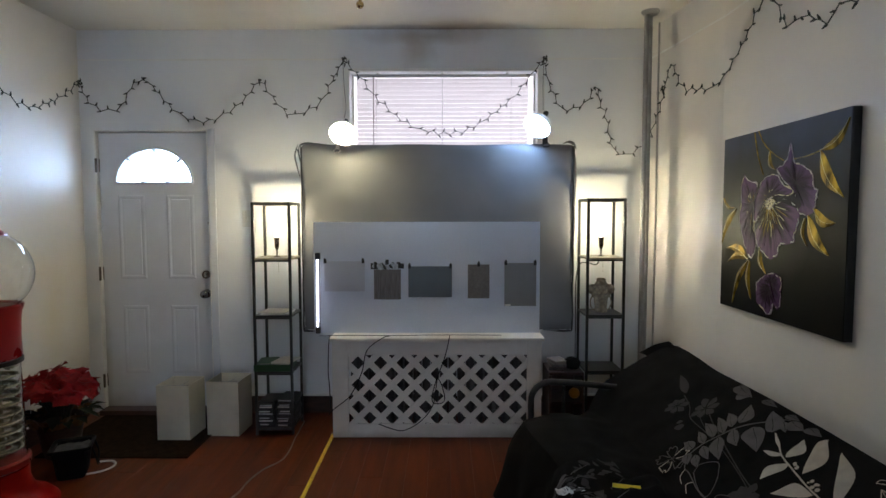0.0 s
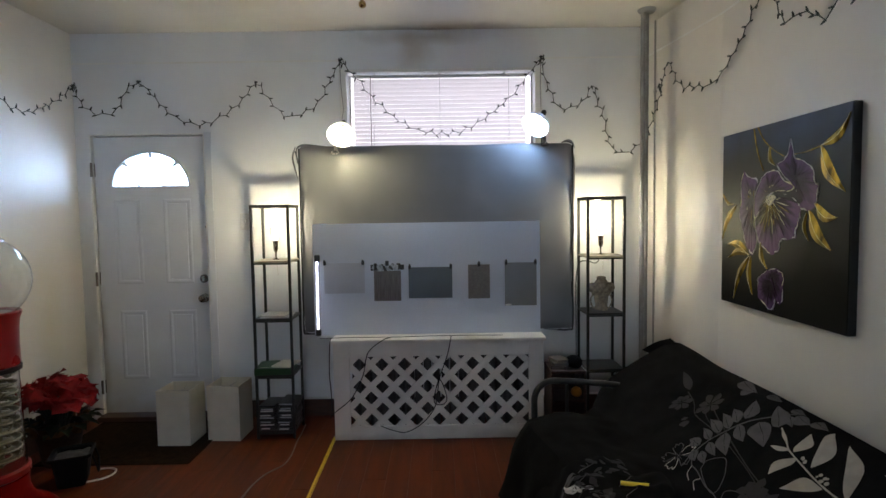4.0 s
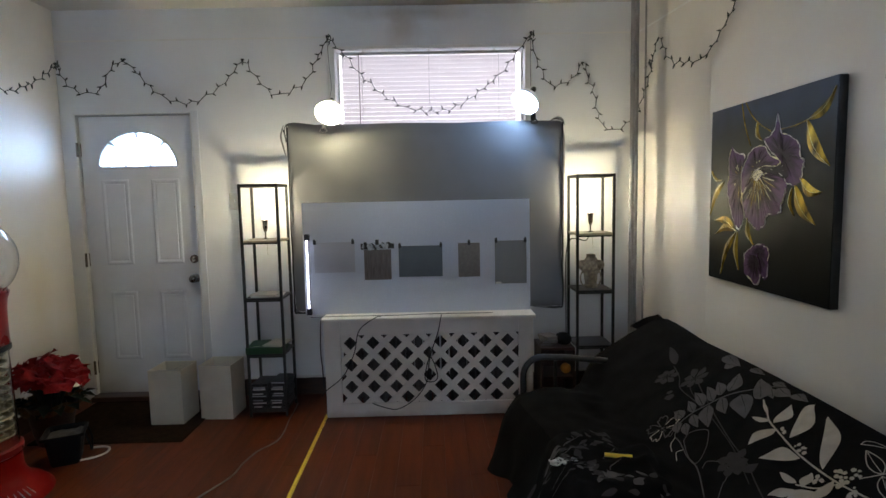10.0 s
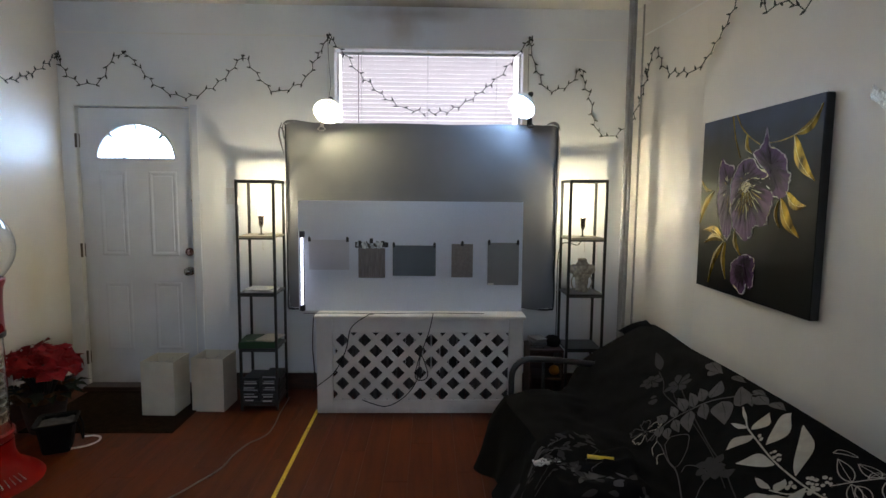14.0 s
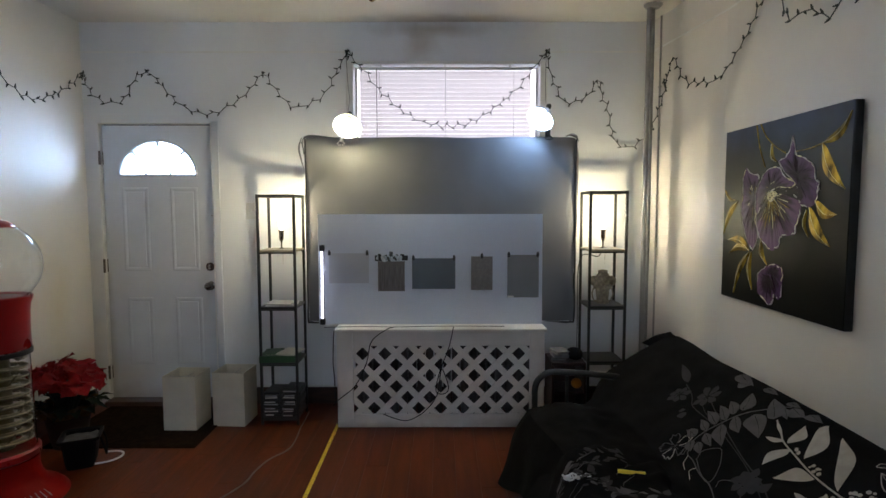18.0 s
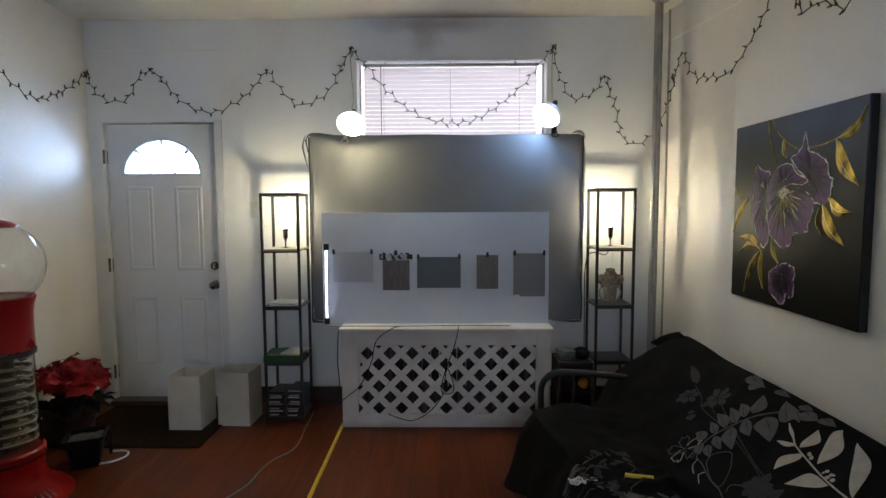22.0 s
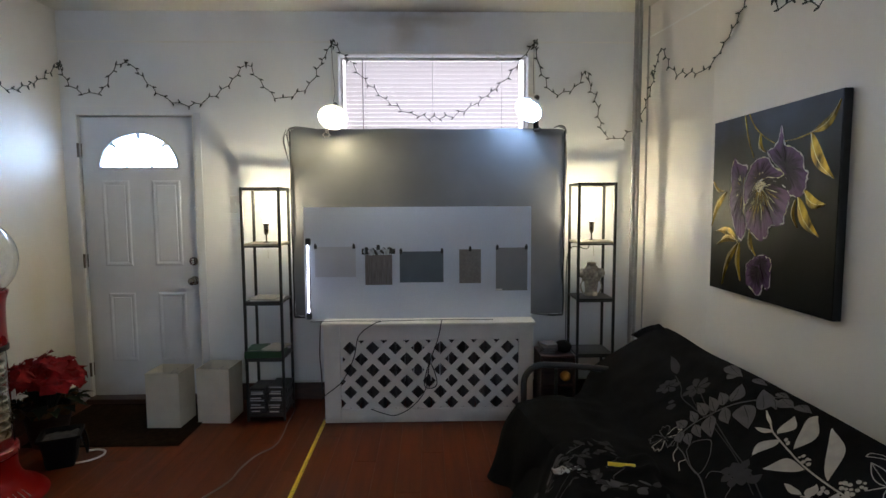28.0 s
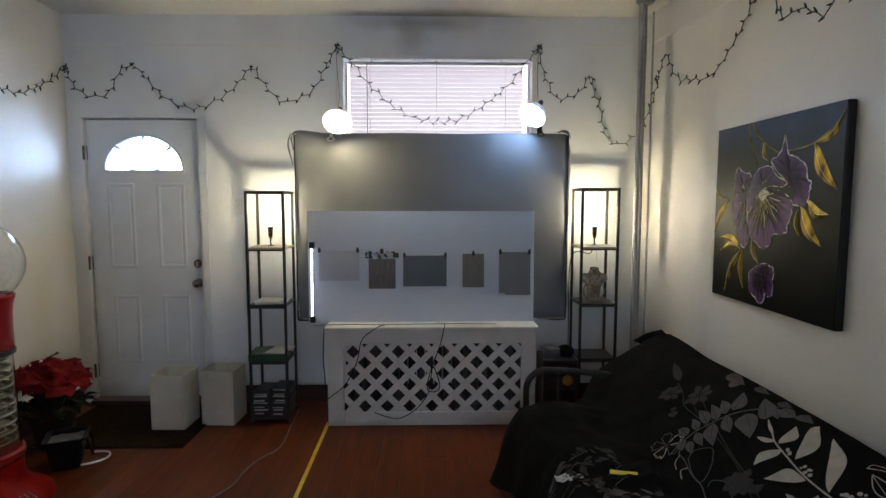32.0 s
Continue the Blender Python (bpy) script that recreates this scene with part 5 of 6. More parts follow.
def paint_petal(base, rim, material, lift=0.004, seed=0, ruffle=0.012, gold=0, veins=26, rims=True):
    """A petal in thick paint: it fans out from its base to a ruffled rim with broken silver edges."""
    line = smoothline([(u, v, 0) for u, v in rim], 7)
    N = len(line) - 1
    bu = Vector((*base, 0))

    def edge(i):
        d = (line[i] - bu)
        k = 1 + ruffle / max(0.05, d.length) * (math.sin(i * 0.5 + seed) + 0.5 * math.sin(i * 1.15 + seed * 3))
        return bu + d * k

    def spot(i, j, up=0.0):
        q = bu.lerp(edge(i), j)
        wave = 0.0016 * math.sin(i * 1.3 + seed) * j + 0.003 * math.sin(math.pi * j)
        return paint_point(q.x, q.y, lift + wave + up)
    bm = bmesh.new()
    lay = bm.loops.layers.uv.new("petal")
    vs = [[bm.verts.new(spot(i, j / 8)) for j in range(9)] for i in range(N + 1)]
    for i in range(N):
        for j in range(8):
            fc = bm.faces.new((vs[i][j], vs[i + 1][j], vs[i + 1][j + 1], vs[i][j + 1]))
            for lp, q in zip(fc.loops, ((i, j), (i + 1, j), (i + 1, j + 1), (i, j + 1))):
                lp[lay].uv = (q[0] / N + seed, q[1] / 8)
    bmesh.ops.remove_doubles(bm, verts=bm.verts, dist=0.0001)
    p = part("painted_petal", bm, material, pic, smooth=True)
    # short silver strokes along the rim, thick and thin
    i = 1
    while rims and i < N - 3:
        run = random.randint(3, 8)
        j = min(N, i + run)
        if random.random() < 0.86:
            n = j - i + 1
            thick = random.uniform(0.0016, 0.0042)
            part("paint_rim", tube([spot(i + k, random.uniform(0.955, 0.985), 0.0012) for k in range(n)], [0.0003 + thick * math.sin(math.pi * (k + 0.3) / n) for k in range(n)], 5), SILVERLINE if random.random() < 0.75 else CREAM, p, smooth=True)
        i = j
    # fine veins running out from the base
    for k in range(veins):
        f = (k + random.uniform(0.1, 0.9)) / veins * N
        i = min(N, int(f))
        j0, j1 = random.uniform(0.08, 0.4), random.uniform(0.4, 0.95)
        m = random.choice((GOLD, CREAM, GOLD, VEIN)) if k % 2 and gold else (VEIN if k % 3 else material)
        if m in (GOLD, CREAM):
            j1 = min(j1, gold * random.uniform(0.6, 1.1))
        pts = [spot(i, j0 + (j1 - j0) * q / 6, 0.0012) + Vector((0, 0.0016 * math.sin(q * 1.7 + k), 0)) for q in range(7)]
        part("paint_streak", tube(pts, [0.0003 + random.uniform(0.0005, 0.0013) * (1.6 if m is VEIN else 2.0) * math.sin(math.pi * (q + 0.4) / 7) for q in range(7)], 4), m, p)


def paint_leaf(u0, v0, u1, v1, w, bend=0.03, material=None):
    a, b = Vector((u0, v0)), Vector((u1, v1))
    d = b - a
    n = Vector((-d.y, d.x)).normalized()

    def f(u, v):
        h = w * 0.4 * math.sin(math.pi * u ** 0.8) if 0 < u < 1 else 0
        q = a + d * u + n * (h * (2 * v - 1) + bend * math.sin(math.pi * u))
        return paint_point(q.x, q.y, 0.0022 + 0.013 * (1 - abs(2 * v - 1)))
    p = part("painted_leaf", grid(14, 4, f), material or GOLD, pic, smooth=True)
    part("leaf_rib", tube([f(k / 8, 0.5) for k in range(9)], [0.0014 - 0.00012 * k for k in range(9)], 4), CREAM, p)


def paint_stem(pts, r=0.003, material=None, out=0.003):
    part("painted_stem", tube(smoothline([paint_point(u, v, out) for u, v in pts], 5), r, 5), material or GOLD, pic, smooth=True)


for pts in ([(0.311, 0.003), (0.346, 0.128), (0.401, 0.24)], [(0.348, 0.004), (0.40, 0.075), (0.474, 0.134), (0.565, 0.181)], [(0.639, 0.182), (0.737, 0.178), (0.828, 0.162)]):
    paint_stem(pts)
for q in ((0.455, 0.124, 0.508, 0.223, 0.045), (0.828, 0.162, 0.994, 0.045, 0.055), (0.828, 0.165, 0.976, 0.379, 0.085), (0.798, 0.425, 0.935, 0.49, 0.07),
          (0.761, 0.457, 0.903, 0.637, 0.085), (0.742, 0.47, 0.763, 0.601, 0.035), (0.012, 0.35, 0.141, 0.41, 0.03), (0.159, 0.418, 0.008, 0.623, 0.06),
          (0.285, 0.703, 0.06, 0.652, 0.065), (0.29, 0.699, 0.082, 0.731, 0.06), (0.291, 0.707, 0.142, 0.965, 0.06), (0.304, 0.706, 0.326, 0.919, 0.06), (0.396, 0.625, 0.454, 0.765, 0.055)):
    paint_leaf(*q)
# the rear petal with its spike, the left one, the bell's lip, its mouth and its hood
paint_petal((0.66, 0.30), [(0.508, 0.218), (0.559, 0.199), (0.601, 0.161), (0.614, 0.095), (0.638, 0.165), (0.656, 0.20), (0.719, 0.222), (0.764, 0.249), (0.791, 0.29), (0.793, 0.328), (0.822, 0.345), (0.809, 0.386), (0.804, 0.431), (0.751, 0.457), (0.701, 0.45), (0.678, 0.403), (0.665, 0.356), (0.621, 0.32), (0.564, 0.276), (0.508, 0.218)], PURPLE2, 0.003, 1, 0.003, 0, 14)
paint_petal((0.31, 0.40), [(0.224, 0.229), (0.281, 0.262), (0.351, 0.286), (0.334, 0.337), (0.325, 0.427), (0.34, 0.517), (0.360, 0.635), (0.324, 0.692), (0.284, 0.685), (0.238, 0.611), (0.195, 0.52), (0.189, 0.442), (0.199, 0.348), (0.199, 0.27), (0.224, 0.229)], PURPLE2, 0.004, 2, 0.004, 0.6, 24)
paint_petal((0.475, 0.40), [(0.478, 0.378), (0.569, 0.371), (0.668, 0.403), (0.697, 0.443), (0.698, 0.51), (0.668, 0.557), (0.674, 0.59), (0.594, 0.601), (0.555, 0.623), (0.544, 0.666), (0.497, 0.683), (0.441, 0.673), (0.384, 0.633), (0.351, 0.591), (0.33, 0.517), (0.361, 0.472), (0.408, 0.421), (0.478, 0.378)], PURPLE, 0.006, 3, 0.004, 0.8, 40)
paint_petal((0.47, 0.385), [(0.409, 0.435), (0.423, 0.392), (0.47, 0.374), (0.524, 0.378), (0.542, 0.401), (0.535, 0.436), (0.497, 0.50), (0.464, 0.543), (0.414, 0.515), (0.409, 0.435)], THROAT, 0.0085, 12, 0.004, 0.9, 26, False)
paint_petal((0.46, 0.36), [(0.324, 0.502), (0.33, 0.397), (0.363, 0.316), (0.422, 0.26), (0.481, 0.242), (0.54, 0.26), (0.587, 0.305), (0.66, 0.338), (0.623, 0.359), (0.539, 0.353), (0.461, 0.374), (0.403, 0.428), (0.362, 0.487), (0.324, 0.502)], PURPLE2, 0.010, 4, 0.003, 0.4, 24)
# the dark mouth under the hood
paint_petal((0.50, 0.372), [(0.345, 0.51), (0.403, 0.428), (0.461, 0.374), (0.539, 0.353), (0.623, 0.359), (0.668, 0.345), (0.71, 0.40), (0.69, 0.425), (0.62, 0.392), (0.55, 0.385), (0.49, 0.392), (0.435, 0.43), (0.395, 0.48), (0.355, 0.54), (0.345, 0.51)], MOUTH, 0.0093, 5, 0.002, 0, 12, False)
# the small bud
paint_petal((0.48, 0.85), [(0.455, 0.772), (0.524, 0.754), (0.577, 0.773), (0.585, 0.833), (0.579, 0.909), (0.547, 0.935), (0.522, 0.911), (0.514, 0.961), (0.468, 0.976), (0.418, 0.949), (0.372, 0.912), (0.373, 0.839), (0.407, 0.792), (0.455, 0.772)], PURPLE, 0.004, 6, 0.004, 0, 22)
paint_petal((0.50, 0.80), [(0.421, 0.819), (0.482, 0.826), (0.52, 0.877), (0.547, 0.935), (0.579, 0.909), (0.585, 0.833), (0.577, 0.773), (0.524, 0.754), (0.455, 0.775), (0.421, 0.819)], PURPLE2, 0.008, 8, 0.003, 0, 14, False)
paint_petal((0.468, 0.395), [(0.44, 0.39), (0.445, 0.415), (0.468, 0.425), (0.495, 0.415), (0.515, 0.385), (0.49, 0.372), (0.44, 0.39)], CREAM, 0.0135, 7, 0.004, 0, 8)
for i in range(14):
    a = radians(35 + i * 8.5)
    l = random.uniform(0.05, 0.13)
    paint_stem([(0.475 + 0.015 * math.cos(a), 0.40), (0.475 + l * 0.5 * math.cos(a), 0.40 + l * 0.6 * math.sin(a)), (0.475 + l * 0.8 * math.cos(a), 0.40 + l * math.sin(a))], random.uniform(0.0006, 0.0012), CREAM if i % 3 == 0 else GOLD, 0.0125)

# scrap of glittering sticky tape
gt = thing("tape_scrap", (XR, 2.33, 1.80), "scrap of glittering clear tape stuck on the wall", "tape")
part("strip", grid(8, 4, lambda u, v: Vector((-0.003 - 0.003 * abs(noise.noise(Vector((u * 9, v * 7, 0)))), 0.055 - 0.11 * u + 0.012 * v, 0.045 - 0.075 * u - 0.045 * v + 0.02)), thick=0.001), mat("glitter film", (0.75, 0.74, 0.70), 0.25, metal=0.3, col2=(0.2, 0.18, 0.15), var=0.5, scale=120, bump=0.9, bscale=160), gt)


# ---- gumball machine ----
def gumball_machine():
    RAIL = mat("pale plastic rail", (0.36, 0.32, 0.22), 0.3, var=0.25)
    MILKY = mat("milky plastic", (0.17, 0.145, 0.09), 0.35, var=0.35)
    g = thing("gumball_machine", (-2.10, 3.115, 0), "large red spiral gumball machine with a clear globe", "gumball machine")
    part("lid", lathe([(0, 1.412), (0.025, 1.411), (0.08, 1.398), (0.112, 1.379), (0.115, 1.370), (0.105, 1.365), (0, 1.367)], 40), RED, g, "red dished lid", smooth=True)
    part("lid_bolt", lathe([(0, 1.425), (0.01, 1.422), (0.012, 1.412), (0, 1.411)], 12), CHROME, g, smooth=True)
    for k in range(6):
        a = k * math.tau / 6 + 0.3
        part("lid_screw", lathe([(0, 0.006), (0.005, 0.004), (0.006, 0), (0, 0)], 8, m=Matrix.Translation((0.108 * math.cos(a), 0.108 * math.sin(a), 1.379))), CHROME, g)
    a, b, zc = 0.218, 0.214, 1.185
    zs = [i / 24 for i in range(25)]
    ang = [radians(-50 + 109 * i) for i in zs]
    outer = [(a * math.cos(t), zc + b * math.sin(t)) for t in ang]
    inner = [(r - 0.004, z) for r, z in reversed(outer)]
    part("globe", lathe(outer + inner + [outer[0]], 64), GLOBE, g, "clear plastic globe", smooth=True).visible_shadow = False
    part("centre_rod", tube([(0, 0, 0.95), (0, 0, 1.37)], 0.004, 8), STEEL, g)
    part("hopper", lathe([(0.0, 0.985), (0.05, 0.988), (0.128, 1.022), (0.131, 1.017), (0.0, 0.975)], 40), PIPE, g, "grey empty hopper", smooth=True)
    part("collar", lathe([(0, 0.97), (0.162, 1.03), (0.168, 1.024), (0.165, 1.01), (0.156, 0.985), (0.151, 0.94), (0.149, 0.86), (0.150, 0.80), (0.152, 0.762), (0.14, 0.757), (0, 0.757)], 48), RED, g, "glossy red collar", smooth=True)
    part("trim_ring", lathe([(0.14, 0.757), (0.155, 0.756), (0.155, 0.735), (0.14, 0.733)], 48), PLASTIC, g, "black trim ring", smooth=True)
    part("tube_wall", lathe([(0.142, 0.733), (0.147, 0.50), (0.152, 0.255), (0.1485, 0.255), (0.1435, 0.50), (0.1385, 0.733), (0.142, 0.733)], 48), GLOBE, g, "clear plastic cylinder", smooth=True).visible_shadow = False
    part("column", lathe([(0, 0.25), (0.062, 0.25), (0.058, 0.74), (0, 0.74)], 24), MILKY, g, "pale inner column", smooth=True)

    # spiral chute inside, with a rail along both edges
    def spiral(u, v):
        t = u * math.tau * 9.5
        z = 0.715 - 0.44 * u
        rr = 0.090 + (0.040 + 0.006 * u) * v
        return Vector((rr * math.cos(t), rr * math.sin(t), z - 0.010 * math.sin(math.pi * v)))
    chute = part("spiral_track", grid(280, 4, spiral, thick=0.0015), MILKY, g, "milky plastic spiral track", smooth=True)
    for v, r in ((0.0, 0.0035), (1.0, 0.0045)):
        part("track_rail", tube([spiral(k / 280, v) + Vector((0, 0, 0.004)) for k in range(281)], r, 6), RAIL, chute, "pale rounded rail", smooth=True)
    for k in range(8):
        for h in range(3):
            t = radians(-150 + 42 * k + 17 * h)
            z = 0.66 - 0.15 * h - 0.012 * k
            part("track_ring", tube([(0.138 * math.cos(t + q), 0.138 * math.sin(t + q), z + 0.02 * math.sin(q * 8)) for q in (-0.13, -0.065, 0, 0.065, 0.13)], 0.004, 6), MILKY, g, smooth=True)
    part("coin_panel", box((-0.14, -0.172, 0.262), (0.072, -0.09, 0.655), 0.008), BASEB, g, "dark brown coin panel")
    part("prize_door", box((-0.13, -0.245, 0.055), (0.085, -0.16, 0.15), 0.01), PLASTIC, g, "black prize door")
    part("coin_dome", lathe([(0, 0.0), (0.022, 0.002), (0.018, 0.014), (0, 0.02)], 20, m=Matrix.Translation((-0.01, -0.140, 0.69)) @ Matrix.Rotation(radians(90), 4, "X")), CHROME, g, "chrome coin fitting", smooth=True)
    part("base_plate", lathe([(0, 0.255), (0.158, 0.255), (0.168, 0.245), (0.166, 0.215), (0.15, 0.205), (0, 0.205)], 48), RED, g, smooth=True)

    # flared foot that spreads into a tray toward the room
    def foot(u, v):
        t = u * math.tau
        tongue = max(0, math.cos(t + 0.5)) ** 2
        prof = (0.160, 0.158, 0.160, 0.170, 0.187, 0.214, 0.250, 0.275)
        hs = (0.204, 0.17, 0.135, 0.10, 0.07, 0.045, 0.025, 0.0)
        i = min(6, int(v * 7))
        f = v * 7 - i
        r = prof[i] * (1 - f) + prof[i + 1] * f
        z = hs[i] * (1 - f) + hs[i + 1] * f
        r += tongue * 0.03 * smooth(0.35, 0.9, v)
        return Vector((r * math.cos(t), r * math.sin(t), z))
    bm = grid(64, 28, foot)
    ft = part("foot", bm, REDPL, g, "flared bright red foot", smooth=True)
    # ridges in bright steel, so the red foot's small glints are in their colour
    for k in range(7):
        a = radians(-42 + k * 5.5)
        r0 = 0.235
        part("rib", tube([(r0 * math.cos(a), r0 * math.sin(a), 0.064), ((r0 + 0.045) * math.cos(a), (r0 + 0.045) * math.sin(a), 0.037)], [0.0012, 0.0026], 6), STEEL, ft)


gumball_machine()


# ---- by the door ----
dm = thing("doormat", (-1.84, 4.02, 0), "dark brown flat doormat in front of the door", "doormat")
part("mat_body", grid(24, 20, lambda u, v: Vector((-0.47 + 0.92 * u, -0.34 + 0.68 * v, 0.008 + 0.003 * noise.noise(Vector((u * 5, v * 5, 0))))), thick=0.007), MAT, dm, smooth=True)
part("binding", tube([(-0.47, -0.34, 0.007), (0.45, -0.34, 0.007), (0.45, 0.34, 0.007), (-0.47, 0.34, 0.007)], 0.006, 6, closed=True), MAT, dm)


def lamp_shade(x, y, yaw, label):
    s = thing("paper_lantern", pose(x, y, 0.0, 0, 0, yaw), label, "paper lantern", "paper lanterns on the floor")
    w, h = 0.108, 0.365
    for k in range(4):
        part("side", box((-w, -w, 0.001), (w, -w + 0.0035, h), 0.0008), SHADE, s, at=Matrix.Rotation(k * math.pi / 2, 4, "Z") @ Matrix.Translation((0, 0.0002 * (k % 2), 0)))
        part("rim_band", box((-w, -w - 0.0012, h - 0.012), (w, -w + 0.005, h + 0.001), 0.0008), SHADE, s, at=Matrix.Rotation(k * math.pi / 2, 4, "Z"))
    for a in (0, 90):
        part("spider_wire", tube([(-w + 0.004, 0, h - 0.03), (w - 0.004, 0, h - 0.03)], 0.002, 6), STEEL, s, at=Matrix.Rotation(radians(a), 4, "Z"))


lamp_shade(-1.592, 4.04, -2, "open square off-white paper lantern shade standing on the mat")
lamp_shade(-1.300, 4.12, -3, "open square off-white paper lantern shade standing beside the shelf")


# poinsettia in a basket
def poinsettia():
    x, y = -2.19, 3.74
    p = thing("poinsettia", (x, y, 0), "red poinsettia plant in a brown wrapped basket", "potted plant")
    bask = mat("brown basket", (0.028, 0.013, 0.007), 0.6, var=0.4, scale=40, stretch=(1, 1, 4), bump=0.6, bscale=120)
    part("basket", lathe([(0, 0.0), (0.085, 0.0), (0.10, 0.06), (0.125, 0.2), (0.135, 0.235), (0.125, 0.24), (0.115, 0.2), (0, 0.19)], 36), bask, p, smooth=True)
    foil = mat("gold foil", (0.14, 0.085, 0.03), 0.4, metal=0.7, var=0.4, scale=30, bump=0.8, bscale=40)
    part("foil_wrap", grid(40, 4, lambda u, v: Vector(((0.13 + 0.05 * v + 0.012 * math.sin(u * 60)) * math.cos(u * math.tau), (0.13 + 0.05 * v + 0.012 * math.sin(u * 60)) * math.sin(u * math.tau), 0.20 + 0.07 * v + 0.01 * math.sin(u * 37))), thick=0.001), foil, p)
    bract = mat("red bract", (0.20, 0.010, 0.012), 0.8, var=0.4, scale=18, bump=0.5, bscale=60, rand=0.3, spec=0.12)
    green = mat("dark green leaf", (0.007, 0.012, 0.005), 0.7, var=0.35, scale=18, bump=0.4, bscale=60, rand=0.3, spec=0.15)
    stemm = mat("green stem", (0.02, 0.025, 0.010), 0.6)

    def leafmesh(bm, base, tip, w, droop, up):
        d = tip - base
        side = d.cross(up).normalized()

        def f(u, v):
            h = w * 0.5 * math.sin(math.pi * u ** 0.75) * (1 + 0.25 * math.sin(u * 14)) if 0 < u < 1 else 0
            q = base + d * u + side * h * (2 * v - 1) + up * (droop * math.sin(math.pi * u) - 0.25 * droop * u + 0.14 * h * abs(2 * v - 1) * 2)
            return q
        grid(6, 4, f, bm)
    heads = []
    for i in range(40):
        a = i * 2.399
        r = 0.03 + 0.14 * math.sqrt(i / 39)
        heads.append(Vector((r * math.cos(a), r * math.sin(a) * 0.8, 0.50 - 3.6 * r * r + random.uniform(-0.035, 0.03))))
    for h in heads:
        stem = part("stem", tube(smoothline([(h.x * 0.2, h.y * 0.2, 0.2), (h.x * 0.6, h.y * 0.6, 0.33), h], 4), 0.005, 6), stemm, p, smooth=True)
        up = (Vector((h.x + random.uniform(-0.1, 0.1), h.y + random.uniform(-0.1, 0.1), 0.22))).normalized()
        bm = bmesh.new()
        t1 = up.orthogonal().normalized()
        t2 = up.cross(t1)
        n = random.randint(7, 9)
        off = random.uniform(0, 6)
        for k in range(n):
            a = off + k * math.tau / n
            l = random.uniform(0.072, 0.115) * (1 if k % 2 else 0.72)
            d = t1 * math.cos(a) + t2 * math.sin(a)
            leafmesh(bm, h + d * 0.008, h + d * l + up * random.uniform(-0.035, 0.035), l * 1.0, random.uniform(-0.008, 0.024), up)
        part("flower", bm, bract, p, smooth=True)
    for i in range(26):
        a = i * 2.4 + 0.3
        r = random.uniform(0.10, 0.16)
        base = Vector((r * math.cos(a), r * math.sin(a) * 0.85, random.uniform(0.24, 0.30)))
        tip = base + Vector((math.cos(a) * 0.11, math.sin(a) * 0.10, random.uniform(-0.06, 0.02)))
        bm = bmesh.new()
        leafmesh(bm, base, tip, 0.06, 0.01, Vector((0, 0, 1)))
        part("leaf", bm, green, p, smooth=True)
    for i in range(9):
        a = random.uniform(-2.6, 0.6)
        q = Vector((0.18 * math.cos(a), 0.15 * math.sin(a), random.uniform(0.25, 0.34)))
        part("foil_fleck", box(q - Vector((0.008, 0.002, 0.01)), q + Vector((0.008, 0.002, 0.01)), 0.001, rot=Matrix.Rotation(a, 4, "Z")), CHROME, p)


poinsettia()

PAIL = mat("matt black plastic", (0.006, 0.006, 0.007), 0.7, var=0.3, scale=12, bump=0.2, bscale=90, spec=0.12)
# square black bin in front of the plant
bk = thing("black_bin", pose(-1.935, 3.47, 0, 0, 0, 24) @ Matrix.Scale(0.88, 4), "small square black plastic bin with grey contents on the floor", "bin")


def bin_shell():
    bm = bmesh.new()
    rings = []
    for h, z in ((0.072, 0.003), (0.078, 0.02), (0.098, 0.186), (0.116, 0.190), (0.118, 0.204), (0.112, 0.208), (0.096, 0.198), (0.074, 0.03)):
        c = h * 0.16
        rings.append([bm.verts.new((x, y, z)) for x, y in ((h - c, -h), (h, -h + c), (h, h - c), (h - c, h), (-h + c, h), (-h, h - c), (-h, -h + c), (-h + c, -h))])
    for a, b in zip(rings, rings[1:]):
        for k in range(8):
            bm.faces.new((a[k], a[(k + 1) % 8], b[(k + 1) % 8], b[k]))
    bm.faces.new(rings[0])
    bm.faces.new(rings[-1])
    return bm


part("shell", bin_shell(), PAIL, bk, smooth=True)
part("contents", grid(10, 10, lambda u, v: Vector((0.186 * (u - 0.5), 0.186 * (v - 0.5), 0.180 + 0.014 * noise.noise(Vector((u * 5, v * 5, 2)))))), mat("grey rag", (0.055, 0.052, 0.05), 0.8, var=0.4, scale=20), bk, "crumpled grey contents", smooth=True)
part("handle", tube(smoothline([(0.116, -0.06, 0.19), (0.135, -0.055, 0.12), (0.138, 0.0, 0.05), (0.135, 0.05, 0.12), (0.116, 0.055, 0.19)], 6), 0.0055, 8), PAIL, bk, "black hanging handle", smooth=True)
cd = thing("white_power_cable", (-1.84, 3.54, 0), "short white power cord looped on the floor", "cord")
part("cord", tube(smoothline([(-0.085, -0.09, 0.006), (-0.018, -0.07, 0.006), (0.041, -0.037, 0.006), (0.072, 0.02, 0.006), (0.055, 0.075, 0.006), (0.005, 0.097, 0.006), (-0.055, 0.085, 0.006)], 6), 0.0058, 8), WHITEPL, cd, smooth=True)

